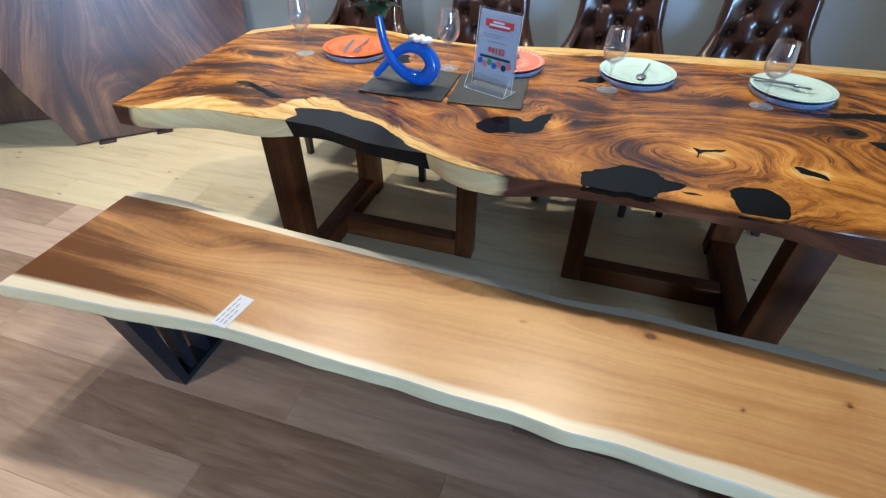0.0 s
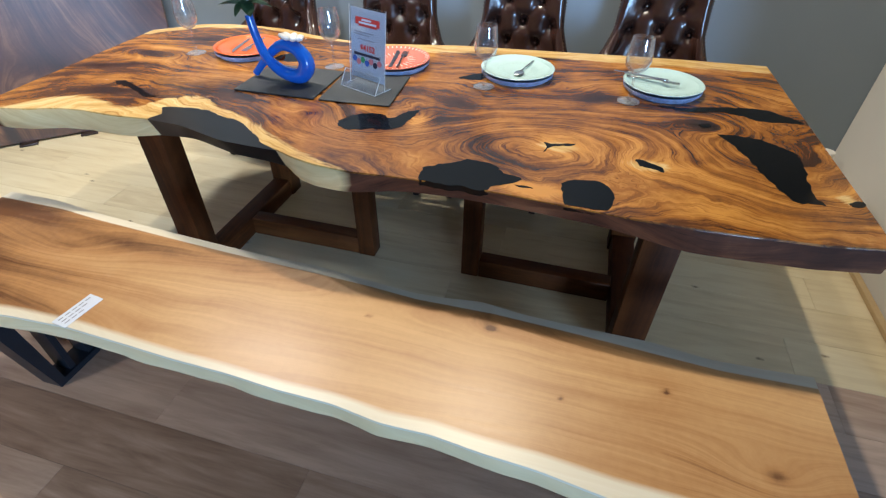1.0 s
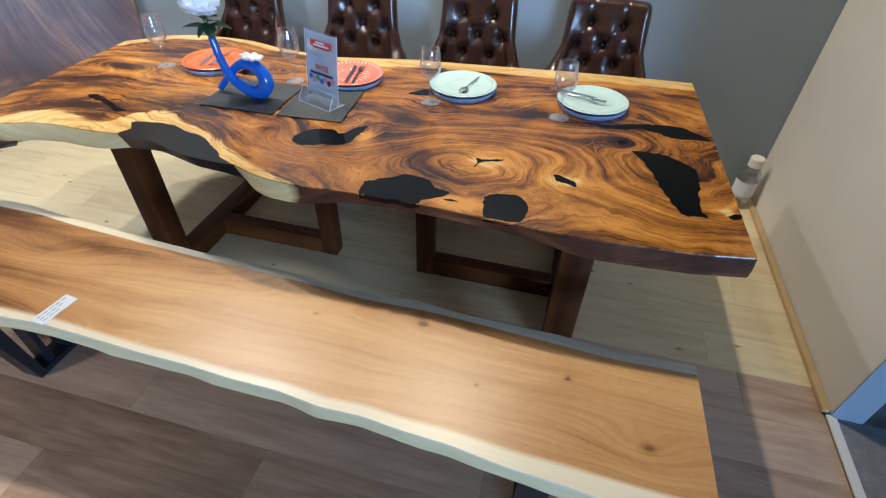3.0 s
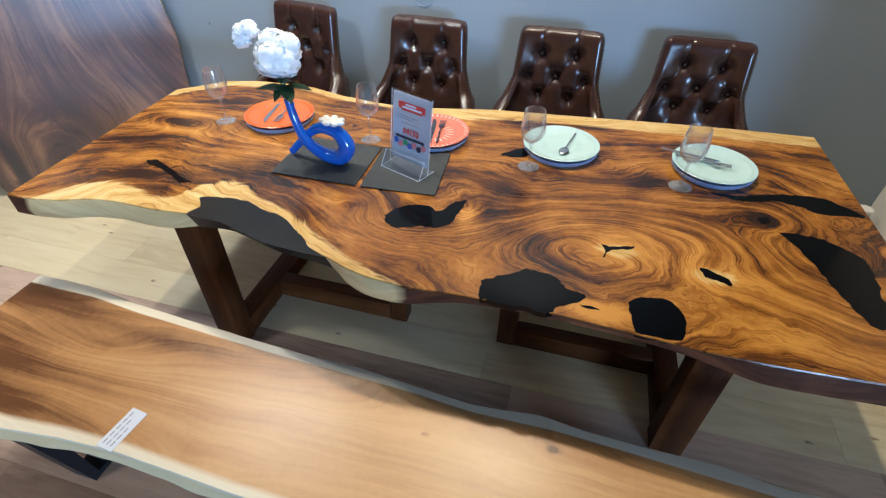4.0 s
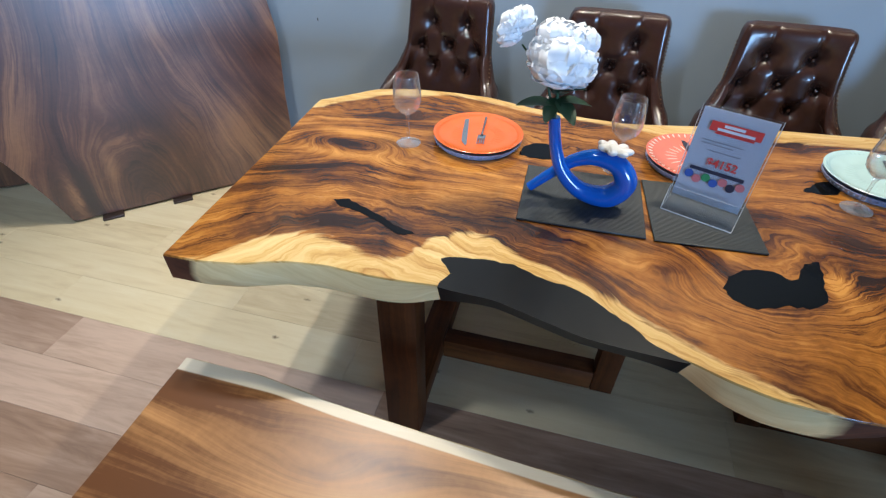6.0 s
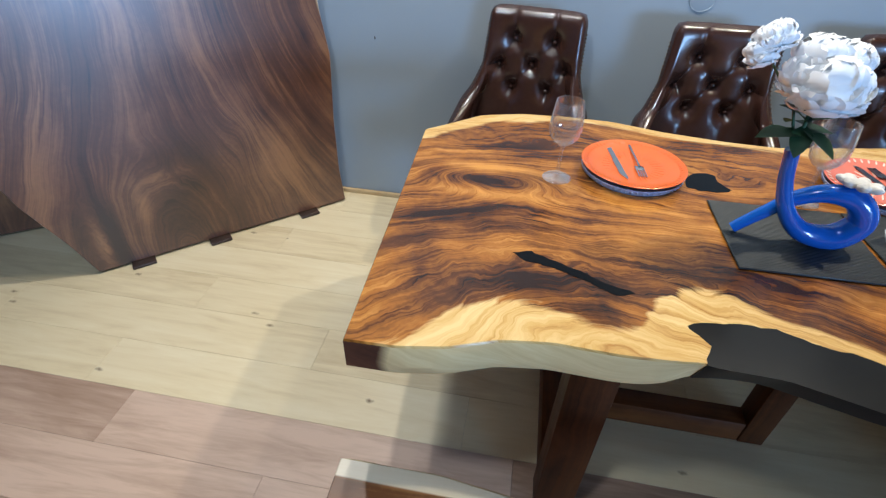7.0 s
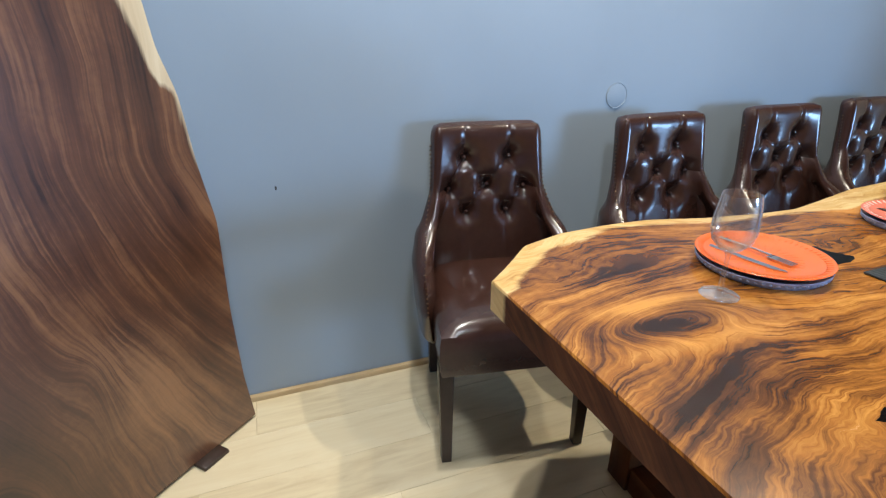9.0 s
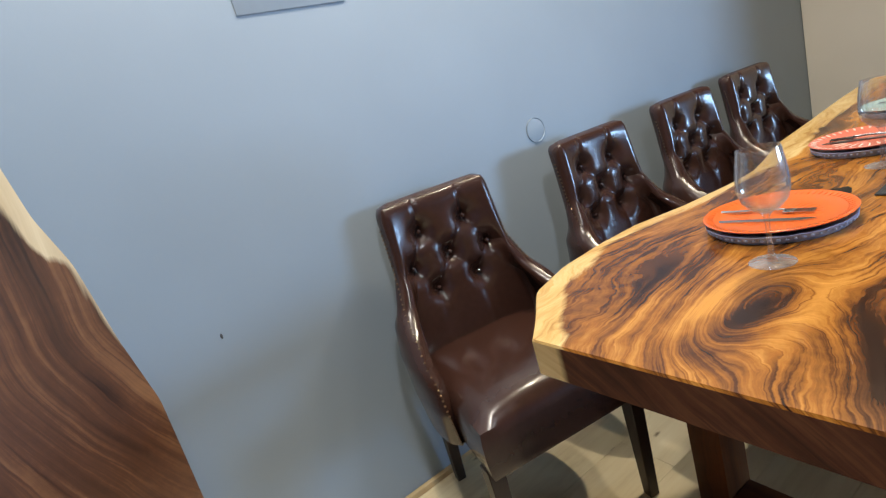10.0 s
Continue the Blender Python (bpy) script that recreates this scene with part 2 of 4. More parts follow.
M_NAVY = wall_paint("navy_paint", (0.035, 0.055, 0.11))
M_TRIM = plain("pine_trim", (0.50, 0.36, 0.19), 0.5, vary=0.2, scale=12)
M_RESIN = plain("black_resin", (0.0025, 0.003, 0.004), 0.10, vary=0.3)
M_RESIN.node_tree.nodes["Principled BSDF"].inputs["Specular IOR Level"].default_value = 0.15
M_RESIN_SATIN = plain("satin_black_resin", (0.004, 0.0045, 0.005), 0.30, vary=0.3, scale=12)
M_RESIN_SATIN.node_tree.nodes["Principled BSDF"].inputs["Specular IOR Level"].default_value = 0.30
M_LEATHER = plain("brown_leather", (0.041, 0.0172, 0.0120), 0.25, vary=0.14, scale=60, bump=0.035, coat=0.3)
M_DARKWOOD = plain("dark_leg_wood", (0.030, 0.016, 0.011), 0.4, vary=0.3, scale=40)
M_STEEL = plain("black_steel", (0.018, 0.022, 0.030), 0.38, metal=0.3)
M_CUTLERY = plain("steel_cutlery", (0.62, 0.61, 0.60), 0.22, metal=1.0, vary=0.05)
M_DARKCUT = plain("dark_cutlery", (0.16, 0.17, 0.19), 0.28, metal=1.0, vary=0.1)
M_BRASS = plain("brass_nail", (0.13, 0.085, 0.045), 0.35, metal=1.0)
M_SLATE = plain("black_slate", (0.026, 0.032, 0.034), 0.48, vary=0.3, scale=120)
wave_tree = M_SLATE.node_tree
ribs = node(wave_tree, "TexWave", Scale=62.0, Distortion=0.4)
ribs.bands_direction = "Y"
wave_tree.links.new(wave_tree.nodes.new("ShaderNodeTexCoord").outputs["Object"], ribs.inputs["Vector"])
relief(wave_tree, wave_tree.nodes["Principled BSDF"], ribs.outputs["Fac"], 0.6, 0.002)
M_ORANGE = plain("orange_glaze", (0.78, 0.155, 0.030), 0.22, vary=0.05, coat=0.4)
M_CORAL = plain("coral_glaze", (0.76, 0.20, 0.13), 0.25, vary=0.05, coat=0.3)
M_MINT = plain("mint_glaze", (0.53, 0.73, 0.71), 0.25, vary=0.05, coat=0.3)
M_BLUEPLATE = plain("blue_plate_glaze", (0.34, 0.42, 0.62), 0.3, vary=0.35, scale=60)
M_LACE = plain("white_lace_glaze", (0.80, 0.62, 0.52), 0.35, vary=0.05)
M_VASE = plain("blue_ceramic", (0.011, 0.115, 0.52), 0.14, vary=0.08, coat=0.6)
M_PETAL = plain("white_petal", (0.95, 0.965, 0.98), 0.85, vary=0.02, scale=50)
M_CERAMIC = plain("white_ceramic", (0.78, 0.76, 0.71), 0.4, vary=0.05)
M_LEAF = plain("green_leaf", (0.035, 0.10, 0.045), 0.5, vary=0.35, scale=40)
# Opaque pale colour in place of light caught by clear acrylic rims.
M_EDGE_GLINT = plain("acrylic_edge_glint", (0.72, 0.75, 0.78), 0.15, vary=0.05)
M_PAPER = plain("white_paper", (0.70, 0.75, 0.85), 0.6, vary=0.03)
M_RED = plain("red_print", (0.70, 0.06, 0.05), 0.6, vary=0.05)
M_INK = plain("dark_print", (0.03, 0.03, 0.06), 0.6, vary=0.1)
M_GREY = plain("grey_print", (0.30, 0.32, 0.38), 0.6, vary=0.1)
M_BLUEINK = plain("blue_print", (0.05, 0.12, 0.45), 0.6, vary=0.1)
M_GREENINK = plain("green_print", (0.05, 0.30, 0.12), 0.6, vary=0.1)
M_PINKINK = plain("pink_print", (0.65, 0.20, 0.22), 0.6, vary=0.1)
M_GLASS = clear("clear_glass", (0.99, 0.993, 0.993), 1.8, 0.02, 0.20, 0.10)
M_CRYSTAL = clear("solid_crystal", (0.97, 0.975, 0.975), 1.5, 0.04, 0.20, 0.075)
M_ACRYLIC = clear("clear_acrylic", (0.97, 0.975, 0.98), 3.2, 0.12)
M_CARPET = plain("grey_carpet", (0.20, 0.20, 0.20), 0.9, vary=0.3, scale=150, bump=0.6)
M_FLATGREY = plain("flat_grey", (0.245, 0.295, 0.342), 0.6, vary=0.05)
M_MARK = plain("wall_scuff", (0.06, 0.06, 0.06), 0.8)


# ---- building helpers ----
def mesh_of(bm, name, mat, smooth=True):
    me = bpy.data.meshes.new(name)
    bm.normal_update()
    bm.to_mesh(me)
    bm.free()
    me.materials.append(mat)
    if smooth:
        me.polygons.foreach_set("use_smooth", [True] * len(me.polygons))
        me.set_sharp_from_angle(angle=radians(38))
    return me


def part(name, bm, mat, parent, label="", m=None, smooth=True):
    ob = new(name, mesh_of(bm, name, mat, smooth))
    ob.parent = parent
    if m is not None:
        ob.matrix_basis = m
    if label:
        ob["label"] = label
    return ob


def thing(name, where, label, category, group="", rz=0.0):
    ob = new(name)
    ob.empty_display_size = 0.1
    ob.matrix_basis = pose(*where, 0, 0, rz)
    return tagged(ob, label, category, group)


def box(x0, x1, y0, y1, z0, z1, bevel=0.0, seg=2):
    bm = bmesh.new()
    bmesh.ops.create_cube(bm, size=1)
    bmesh.ops.transform(bm, matrix=Matrix.Translation(((x0 + x1) / 2, (y0 + y1) / 2, (z0 + z1) / 2)) @ Matrix.Diagonal((x1 - x0, y1 - y0, z1 - z0, 1)), verts=bm.verts)
    if bevel:
        bmesh.ops.bevel(bm, geom=bm.edges[:], offset=bevel, segments=seg, affect="EDGES", profile=0.5)
    return bm


def lathe(profile, n=40):
    """A turned body from (radius, height) pairs."""
    bm = bmesh.new()
    rings = []
    for r, z in profile:
        if r < 1e-5:
            rings.append([bm.verts.new((0, 0, z))])
        else:
            rings.append([bm.verts.new((r * math.cos(2 * math.pi * k / n), r * math.sin(2 * math.pi * k / n), z)) for k in range(n)])
    for a, b in zip(rings, rings[1:]):
        for k in range(n):
            q = [a[k % len(a)], a[(k + 1) % len(a)], b[(k + 1) % len(b)], b[k % len(b)]]
            q = list(dict.fromkeys(q))
            if len(q) > 2:
                bm.faces.new(q)
    bmesh.ops.recalc_face_normals(bm, faces=bm.faces[:])
    return bm


def tube(points, radii, n=20, close=True):
    """A round bar along points with a radius at each."""
    bm = bmesh.new()
    pts = [Vector(p) for p in points]
    rings, side = [], None
    for k, p in enumerate(pts):
        d = (pts[min(k + 1, len(pts) - 1)] - pts[max(k - 1, 0)]).normalized()
        if side is None:
            side = d.orthogonal().normalized()
        side = (side - d * side.dot(d)).normalized()
        up = d.cross(side)
        rings.append([bm.verts.new(p + radii[k] * (math.cos(2 * math.pi * a / n) * side + math.sin(2 * math.pi * a / n) * up)) for a in range(n)])
    for a, b in zip(rings, rings[1:]):
        for k in range(n):
            bm.faces.new((a[k], a[(k + 1) % n], b[(k + 1) % n], b[k]))
    if close:
        bm.faces.new(rings[0][::-1])
        bm.faces.new(rings[-1])
    return bm


def spline(keys, n):
    """A smooth line through keys (Catmull-Rom), n points."""
    keys = [np.array(k, float) for k in keys]
    keys = [2 * keys[0] - keys[1], *keys, 2 * keys[-1] - keys[-2]]
    out = []
    for k in range(n):
        u = k / (n - 1) * (len(keys) - 3)
        i = min(int(u), len(keys) - 4)
        f = u - i
        a, b, c, d = keys[i:i + 4]
        out.append(0.5 * (2 * b + (c - a) * f + (2 * a - 5 * b + 4 * c - d) * f * f + (3 * b - a - 3 * c + d) * f ** 3))
    return out


def curve_of(*pairs):
    """A smooth edge line through (x, y) pairs."""
    xs, ys = np.array([p[0] for p in pairs]), np.array([p[1] for p in pairs])
    grid = np.linspace(xs[0], xs[-1], 400)
    line = np.interp(grid, xs, ys)
    k = np.hanning(9)
    line = np.convolve(np.pad(line, 4, mode="edge"), k / k.sum(), "valid")
    return lambda x: np.interp(x, grid, line)


def wobble(seed, size, amount):
    """A smooth random field in the plane."""
    rng = np.random.RandomState(seed)
    waves = [(rng.uniform(0, 6.28), rng.uniform(0.5, 1.6) / size, rng.uniform(0, 6.28), rng.uniform(0.4, 1)) for _ in range(9)]

    def field(x, y):
        total = 0.0
        for turn, freq, phase, weight in waves:
            total = total + weight * np.sin(6.28 * freq * (x * math.cos(turn) + y * math.sin(turn)) + phase)
        return amount * total / 3
    return field


def flow_field(knots, seed, stretch=1.0, bend=0.075):
    """The grain's level lines: they run along x and bend and close round the knots (x, y, reach_x, reach_y, push)."""
    w1, w2 = wobble(seed, 0.9, bend), wobble(seed + 1, 0.26, bend * 0.30)

    def flow(x, y):
        g = y * stretch + w1(x, y) + w2(x, y)
        for kx, ky, rx, ry, push in knots:
            g = g + push * np.exp(-((x - kx) / rx) ** 2 - ((y - ky) / ry) ** 2)
        return g
    return flow


def live_slab(name, mat, ends, front, back, thick, flow, sap, dark, cells, bulge, bevel=0.004, side_mat=None, under=None, curl=None):
    """A live-edge slab, its top at z = 0. ends: x at left front, left back, right front, right back."""
    nx, ny = cells
    u, v = np.meshgrid(np.linspace(0, 1, nx + 1), np.linspace(0, 1, ny + 1), indexing="ij")
    x = (ends[0] * (1 - v) + ends[1] * v) * (1 - u) + (ends[2] * (1 - v) + ends[3] * v) * u
    y = front(x) * (1 - v) + back(x) * v
    idx = np.arange((nx + 1) * (ny + 1)).reshape(nx + 1, ny + 1)
    verts = np.stack([x.ravel(), y.ravel(), 0 * x.ravel()], 1)
    faces = [(idx[i, j], idx[i + 1, j], idx[i + 1, j + 1], idx[i, j + 1]) for i in range(nx) for j in range(ny)]
    loop = [*idx[:, 0], *idx[nx, 1:], *idx[nx - 1::-1, ny], *idx[0, ny - 1:0:-1]]
    live = np.array([1.0] * (nx + 1) + [0.0] * ny + [1.0] * nx + [0.0] * (ny - 1))
    ring = verts[loop, :2]
    tang = np.roll(ring, -1, 0) - np.roll(ring, 1, 0)
    out = np.stack([tang[:, 1], -tang[:, 0]], 1)
    out /= np.linalg.norm(out, axis=1)[:, None] + 1e-9
    rough_edge = wobble(len(name), 0.22, 0.4)(ring[:, 0], ring[:, 1])
    before, all_verts = np.array(loop), [verts]
    count = len(verts)
    for off, z in ((bevel * 0.6, -bevel), (0.45, -thick * 0.3), (0.8, -thick * 0.6), (0.35, -thick * 0.93), (0.1, -thick)):
        far = off if off < 0.05 else bevel * 0.6 + bulge(ring[:, 0], ring[:, 1]) * off * live * (1 + rough_edge)
        pts = ring + out * np.reshape(far * np.ones(len(ring)), (-1, 1))
        if under:
            pts[:, 1] -= z / thick * under(ring[:, 0], ring[:, 1])
        all_verts.append(np.column_stack([pts, np.full(len(pts), z)]))
        now = np.arange(count, count + len(pts))
        count += len(pts)
        nxt = np.roll(np.arange(len(pts)), -1)
        faces += [(before[k], now[k], now[nxt[k]], before[nxt[k]]) for k in range(len(pts))]
        before = now
    faces.append(tuple(before[::-1]))
    P = np.concatenate(all_verts)
    me = bpy.data.meshes.new(name)
    me.from_pydata(P.tolist(), [], [tuple(int(q) for q in f) for f in faces])
    for key, value in (("grain", flow(P[:, 0], P[:, 1]) - P[:, 2] * 1.5), ("sap", sap(P[:, 0], P[:, 1])), ("dark", dark(P[:, 0], P[:, 1])),
                       ("curl", curl(P[:, 0], P[:, 1]) if curl else 0.0)):
        me.attributes.new(key, "FLOAT", "POINT").data.foreach_set("value", np.asarray(value * np.ones(len(P)), np.float32))
    me.materials.append(mat)
    if side_mat:
        me.materials.append(side_mat)
        me.polygons.foreach_set("material_index", [0 if k < nx * ny + len(loop) else 1 for k in range(len(me.polygons))])
    me.polygons.foreach_set("use_smooth", [True] * len(me.polygons))
    me.set_sharp_from_angle(angle=radians(26))
    me.update()
    return me


def spots(*rows):
    """Dark heart or knot patches, on the bench painted light and shade too: (x, y, reach_x, reach_y, strength)."""
    def field(x, y):
        total = 0.0
        for kx, ky, rx, ry, s in rows:
            total = total + s * np.exp(-((x - kx) / rx) ** 2 - ((y - ky) / ry) ** 2)
        return total
    return field


def pool(corners, z0, z1, seed, ragged=0.006, front=None, under=None):
    """A poured resin patch with a ragged outline, from a few corners."""
    ring = []
    n = len(corners)
    rng = random.Random(seed)
    for k in range(n):
        a, b, c, d = (np.array(corners[(k + q) % n]) for q in (-1, 0, 1, 2))
        steps = max(3, int(np.linalg.norm(c - b) / 0.012))
        for q in range(steps):
            f = q / steps
            p = 0.5 * (2 * b + (c - a) * f + (2 * a - 5 * b + 4 * c - d) * f * f + (3 * b - a - 3 * c + d) * f ** 3)
            p = 0.5 * p + 0.5 * (b * (1 - f) + c * f)
            calm = 0.0 if front and p[1] < front(p[0]) + 0.02 else 1.0
            ring.append(p + np.array([rng.uniform(-1, 1), rng.uniform(-1, 1)]) * ragged * 0.5 * calm)
    bm = bmesh.new()
    top = [bm.verts.new((*p, z1)) for p in ring]
    low = [bm.verts.new((p[0], p[1] + (float(under(p[0], p[1])) if under else 0.0), z0)) for p in ring]
    bm.faces.new(top)
    bm.faces.new(low[::-1])
    for k in range(len(ring)):
        q = (k + 1) % len(ring)
        bm.faces.new((low[k], low[q], top[q], top[k]))
    bmesh.ops.recalc_face_normals(bm, faces=bm.faces[:])
    return bm


def structure(name, bm, mat, label, smooth=False):
    return tagged(new(name, mesh_of(bm, name, mat, smooth)), label, name.split("_")[0], kind="structure")


# ---- the shop: walls, ceiling, floor ----
WALL_Y, WALL_X, LOW = 1.243, 1.730, -0.012
structure("wall_beyond", box(WALL_X + 0.05, 8.6, WALL_Y, WALL_Y + 0.15, LOW, 3.3), M_NAVY, "navy blue painted wall beyond the partition")
structure("wall_back", box(-6.0, WALL_X + 0.05, WALL_Y, WALL_Y + 0.15, LOW, 3.3), M_WALL, "blue-grey painted plain back wall of the showroom")
structure("wall_right", box(WALL_X, WALL_X + 0.10, -0.185, WALL_Y - 0.002, LOW, 3.3, 0.004), M_WALL_R, "warm grey painted partition wall with an open end")
structure("wall_left", box(-6.15, -6.0, -9.8, WALL_Y + 0.15, LOW, 3.3), M_WALL, "blue-grey painted side wall of the showroom")
structure("wall_far_right", box(8.6, 8.75, -9.8, WALL_Y + 0.15, LOW, 3.3), M_NAVY, "navy blue painted wall beyond the partition")
structure("ceiling", box(-6.15, 8.75, -9.8, WALL_Y + 0.15, 3.3, 3.42), M_CEILING, "grey painted flat ceiling of the showroom")
structure("wall_front_low", box(-6.0, 8.6, -9.8, -9.65, LOW, 0.35), M_WALL_R, "grey wall under the shop window")
structure("wall_front_top", box(-6.0, 8.6, -9.8, -9.65, 3.25, 3.3), M_WALL_R, "grey wall above the shop window")
structure("wall_front_side", box(8.45, 8.6, -9.8, -9.65, 0.35, 3.25), M_WALL_R, "grey wall beside the shop window")
structure("wall_front_side", box(-6.0, 4.9, -9.8, -9.65, 0.35, 3.25), M_WALL_R, "grey wall beside the shop window")
pane = structure("window_1", box(4.9, 8.45, -9.73, -9.72, 0.35, 3.25), M_GLASS, "large clear shop window pane")
pane.visible_shadow = False
structure("ground", box(-60, 60, -60, 60, -0.2, -0.06), M_CARPET, "grey ground under and around the shop")
floor = structure("floor", box(-6.0, 8.6, -9.8, WALL_Y, -0.05, -0.011), M_CARPET, "dark joints beneath the laid floor planks")
structure("carpet_floor", box(WALL_X + 0.02, 8.6, -9.6, -0.19, -0.0105, 0.0), M_CARPET, "grey carpet beyond the plank floor")
structure("trim_back", box(-6.0, WALL_X - 0.03, WALL_Y - 0.020, WALL_Y - 0.001, 0.0, 0.022, 0.004), M_TRIM, "slim pine trim along the foot of the wall")
structure("trim_right", box(WALL_X - 0.028, WALL_X - 0.001, -0.18, WALL_Y - 0.022, 0.0, 0.022, 0.004), M_TRIM, "slim pine trim along the foot of the partition")
# Thin grey sheet, added to darken the partition's end against the window lamp.
structure("trim_corner", box(WALL_X - 0.001, WALL_X + 0.101, -0.190, -0.1855, LOW, 3.3), M_FLATGREY, "grey sheet added over the end of the partition")
structure("trim_edge", box(WALL_X - 0.016, WALL_X + 0.016, -9.6, -0.187, 0.0, 0.010, 0.003), M_WHITE, "white strip along the edge of the plank floor")


# ---- dining table ----
table = thing("dining_table", (0, 0, 0), "large live-edge wooden dining table with black resin pools and pale edges", "table")
t_front = curve_of((-1.45, -0.36), (-1.332, -0.349), (-1.251, -0.347), (-1.171, -0.333), (-1.087, -0.300), (-1.0, -0.288), (-0.89, -0.292), (-0.807, -0.288), (-0.754, -0.282),
                   (-0.64, -0.288), (-0.538, -0.316), (-0.469, -0.335), (-0.383, -0.343), (-0.296, -0.342), (-0.23, -0.368), (-0.165, -0.385), (-0.06, -0.394), (0.05, -0.385),
                   (0.222, -0.380), (0.353, -0.384), (0.496, -0.394), (0.63, -0.403), (0.757, -0.403), (0.893, -0.396), (1.024, -0.387), (1.17, -0.360))
t_back = curve_of((-1.45, 0.42), (-1.375, 0.462), (-1.30, 0.53), (-1.225, 0.605), (-1.10, 0.645), (-0.96, 0.655), (-0.83, 0.650), (-0.68, 0.608), (-0.51, 0.582), (-0.38, 0.576),
                  (-0.258, 0.602), (-0.03, 0.655), (0.204, 0.677), (0.43, 0.702), (0.65, 0.726), (0.86, 0.743), (1.13, 0.756), (1.2, 0.758))
sap_front = curve_of((-1.4, -0.40), (-1.28, -0.36), (-1.24, -0.33), (-1.18, -0.252), (-1.096, -0.208), (-1.015, -0.207), (-0.921, -0.236), (-0.855, -0.232), (-0.812, -0.148),
                     (-0.755, -0.103), (-0.676, -0.106), (-0.598, -0.155), (-0.481, -0.181), (-0.357, -0.272), (-0.231, -0.338), (-0.12, -0.378), (-0.03, -0.41), (0.1, -0.5), (1.3, -0.5))
sap_back = curve_of((-1.4, 0.40), (-1.351, 0.418), (-1.18, 0.566), (-0.943, 0.632), (-0.631, 0.572), (-0.236, 0.535), (0.213, 0.600), (0.646, 0.640), (1.2, 0.692))
grain_front = curve_of((-1.45, -0.42), (-1.25, -0.34), (-1.05, -0.24), (-0.90, -0.20), (-0.76, -0.16), (-0.64, -0.17), (-0.48, -0.23), (-0.34, -0.32), (-0.20, -0.39), (0.0, -0.43), (0.4, -0.43), (1.25, -0.42))
grain_back = curve_of((-1.45, 0.63), (-0.943, 0.632), (-0.631, 0.572), (-0.236, 0.535), (0.213, 0.600), (0.646, 0.640), (1.25, 0.692))
TABLE_KNOTS = ((-1.17, 0.226, 0.15, 0.055, -0.19), (-1.05, 0.42, 0.20, 0.05, 0.05), (-1.00, -0.20, 0.20, 0.16, -0.16), (-0.10, -0.10, 0.17, 0.12, 0.16), (0.36, -0.11, 0.30, 0.19, -0.40), (0.16, -0.02, 0.12, 0.20, 0.10),
               (0.43, -0.10, 0.10, 0.06, 0.10), (0.67, -0.15, 0.12, 0.08, 0.14), (0.53, -0.32, 0.15, 0.12, 0.22), (0.24, -0.33, 0.15, 0.10, 0.14), (1.00, -0.06, 0.20, 0.20, 0.26), (-0.31, -0.10, 0.07, 0.06, -0.10),
               (0.846, 0.146, 0.10, 0.06, -0.16), (-0.62, 0.32, 0.14, 0.08, 0.08), (0.75, 0.42, 0.4, 0.12, -0.08))
t_swirl = flow_field(TABLE_KNOTS, 4, 0.0, 0.05)


def t_flow(x, y):
    """Grain that keeps to both live edges and swirls round the knots and pools."""
    low, high = grain_front(x), grain_back(x)
    return 0.98 * (y - low) / (high - low) + t_swirl(x, y)


t_dark = spots((-1.18, 0.215, 0.10, 0.028, 1.5), (-1.10, 0.40, 0.12, 0.03, 0.8), (-1.18, 0.285, 0.14, 0.02, -0.8), (-1.18, 0.15, 0.14, 0.02, -0.8), (-1.29, -0.02, 0.07, 0.20, 0.4), (-1.02, 0.03, 0.2, 0.04, 0.2), (-0.96, -0.13, 0.16, 0.05, 0.9), (-0.93, -0.19, 0.07, 0.03, 1.0), (-0.60, -0.05, 0.13, 0.07, 1.1), (-0.30, -0.10, 0.04, 0.03, 1.0), (-0.10, -0.10, 0.16, 0.12, 0.4),
               (0.10, 0.02, 0.07, 0.16, 0.7), (0.24, -0.14, 0.10, 0.12, 0.5), (0.70, 0.27, 0.45, 0.05, 0.7), (1.04, -0.05, 0.14, 0.2, 0.6), (0.15, -0.36, 0.25, 0.05, 0.5), (0.846, 0.146, 0.04, 0.03, 1.2), (0.9, 0.56, 0.4, 0.08, 0.5),
               (0.60, -0.18, 0.28, 0.11, -0.6), (0.42, -0.08, 0.22, 0.08, -0.5), (0.67, -0.15, 0.06, 0.04, -0.9), (0.43, -0.11, 0.06, 0.035, -0.9), (0.39, -0.345, 0.06, 0.03, -2.0), (0.02, -0.07, 0.025, 0.05, -1.6),
               (1.11, -0.16, 0.06, 0.04, -0.7), (0.75, -0.33, 0.25, 0.06, -0.6), (-0.85, 0.15, 0.3, 0.08, -0.3), (-1.22, 0.02, 0.12, 0.16, 0.5), (-1.15, -0.16, 0.14, 0.06, 0.6), (-0.72, -0.03, 0.12, 0.05, 0.3),
               (-0.2, -0.25, 0.2, 0.08, -0.3), (0.7, 0.27, 0.06, 0.014, -1.5), (0.33, -0.22, 0.10, 0.05, 0.7))
t_curl = spots((-1.02, -0.10, 0.24, 0.12, 1.0), (-0.68, -0.08, 0.16, 0.10, 0.7), (-0.05, -0.08, 0.18, 0.12, 0.5), (0.40, -0.30, 0.18, 0.10, 0.8), (0.62, -0.25, 0.22, 0.12, 0.5), (1.08, -0.05, 0.13, 0.25, 0.9), (0.85, 0.17, 0.14, 0.10, 0.6), (0.68, -0.15, 0.16, 0.08, 0.5), (0.1, 0.05, 0.15, 0.2, 0.35))


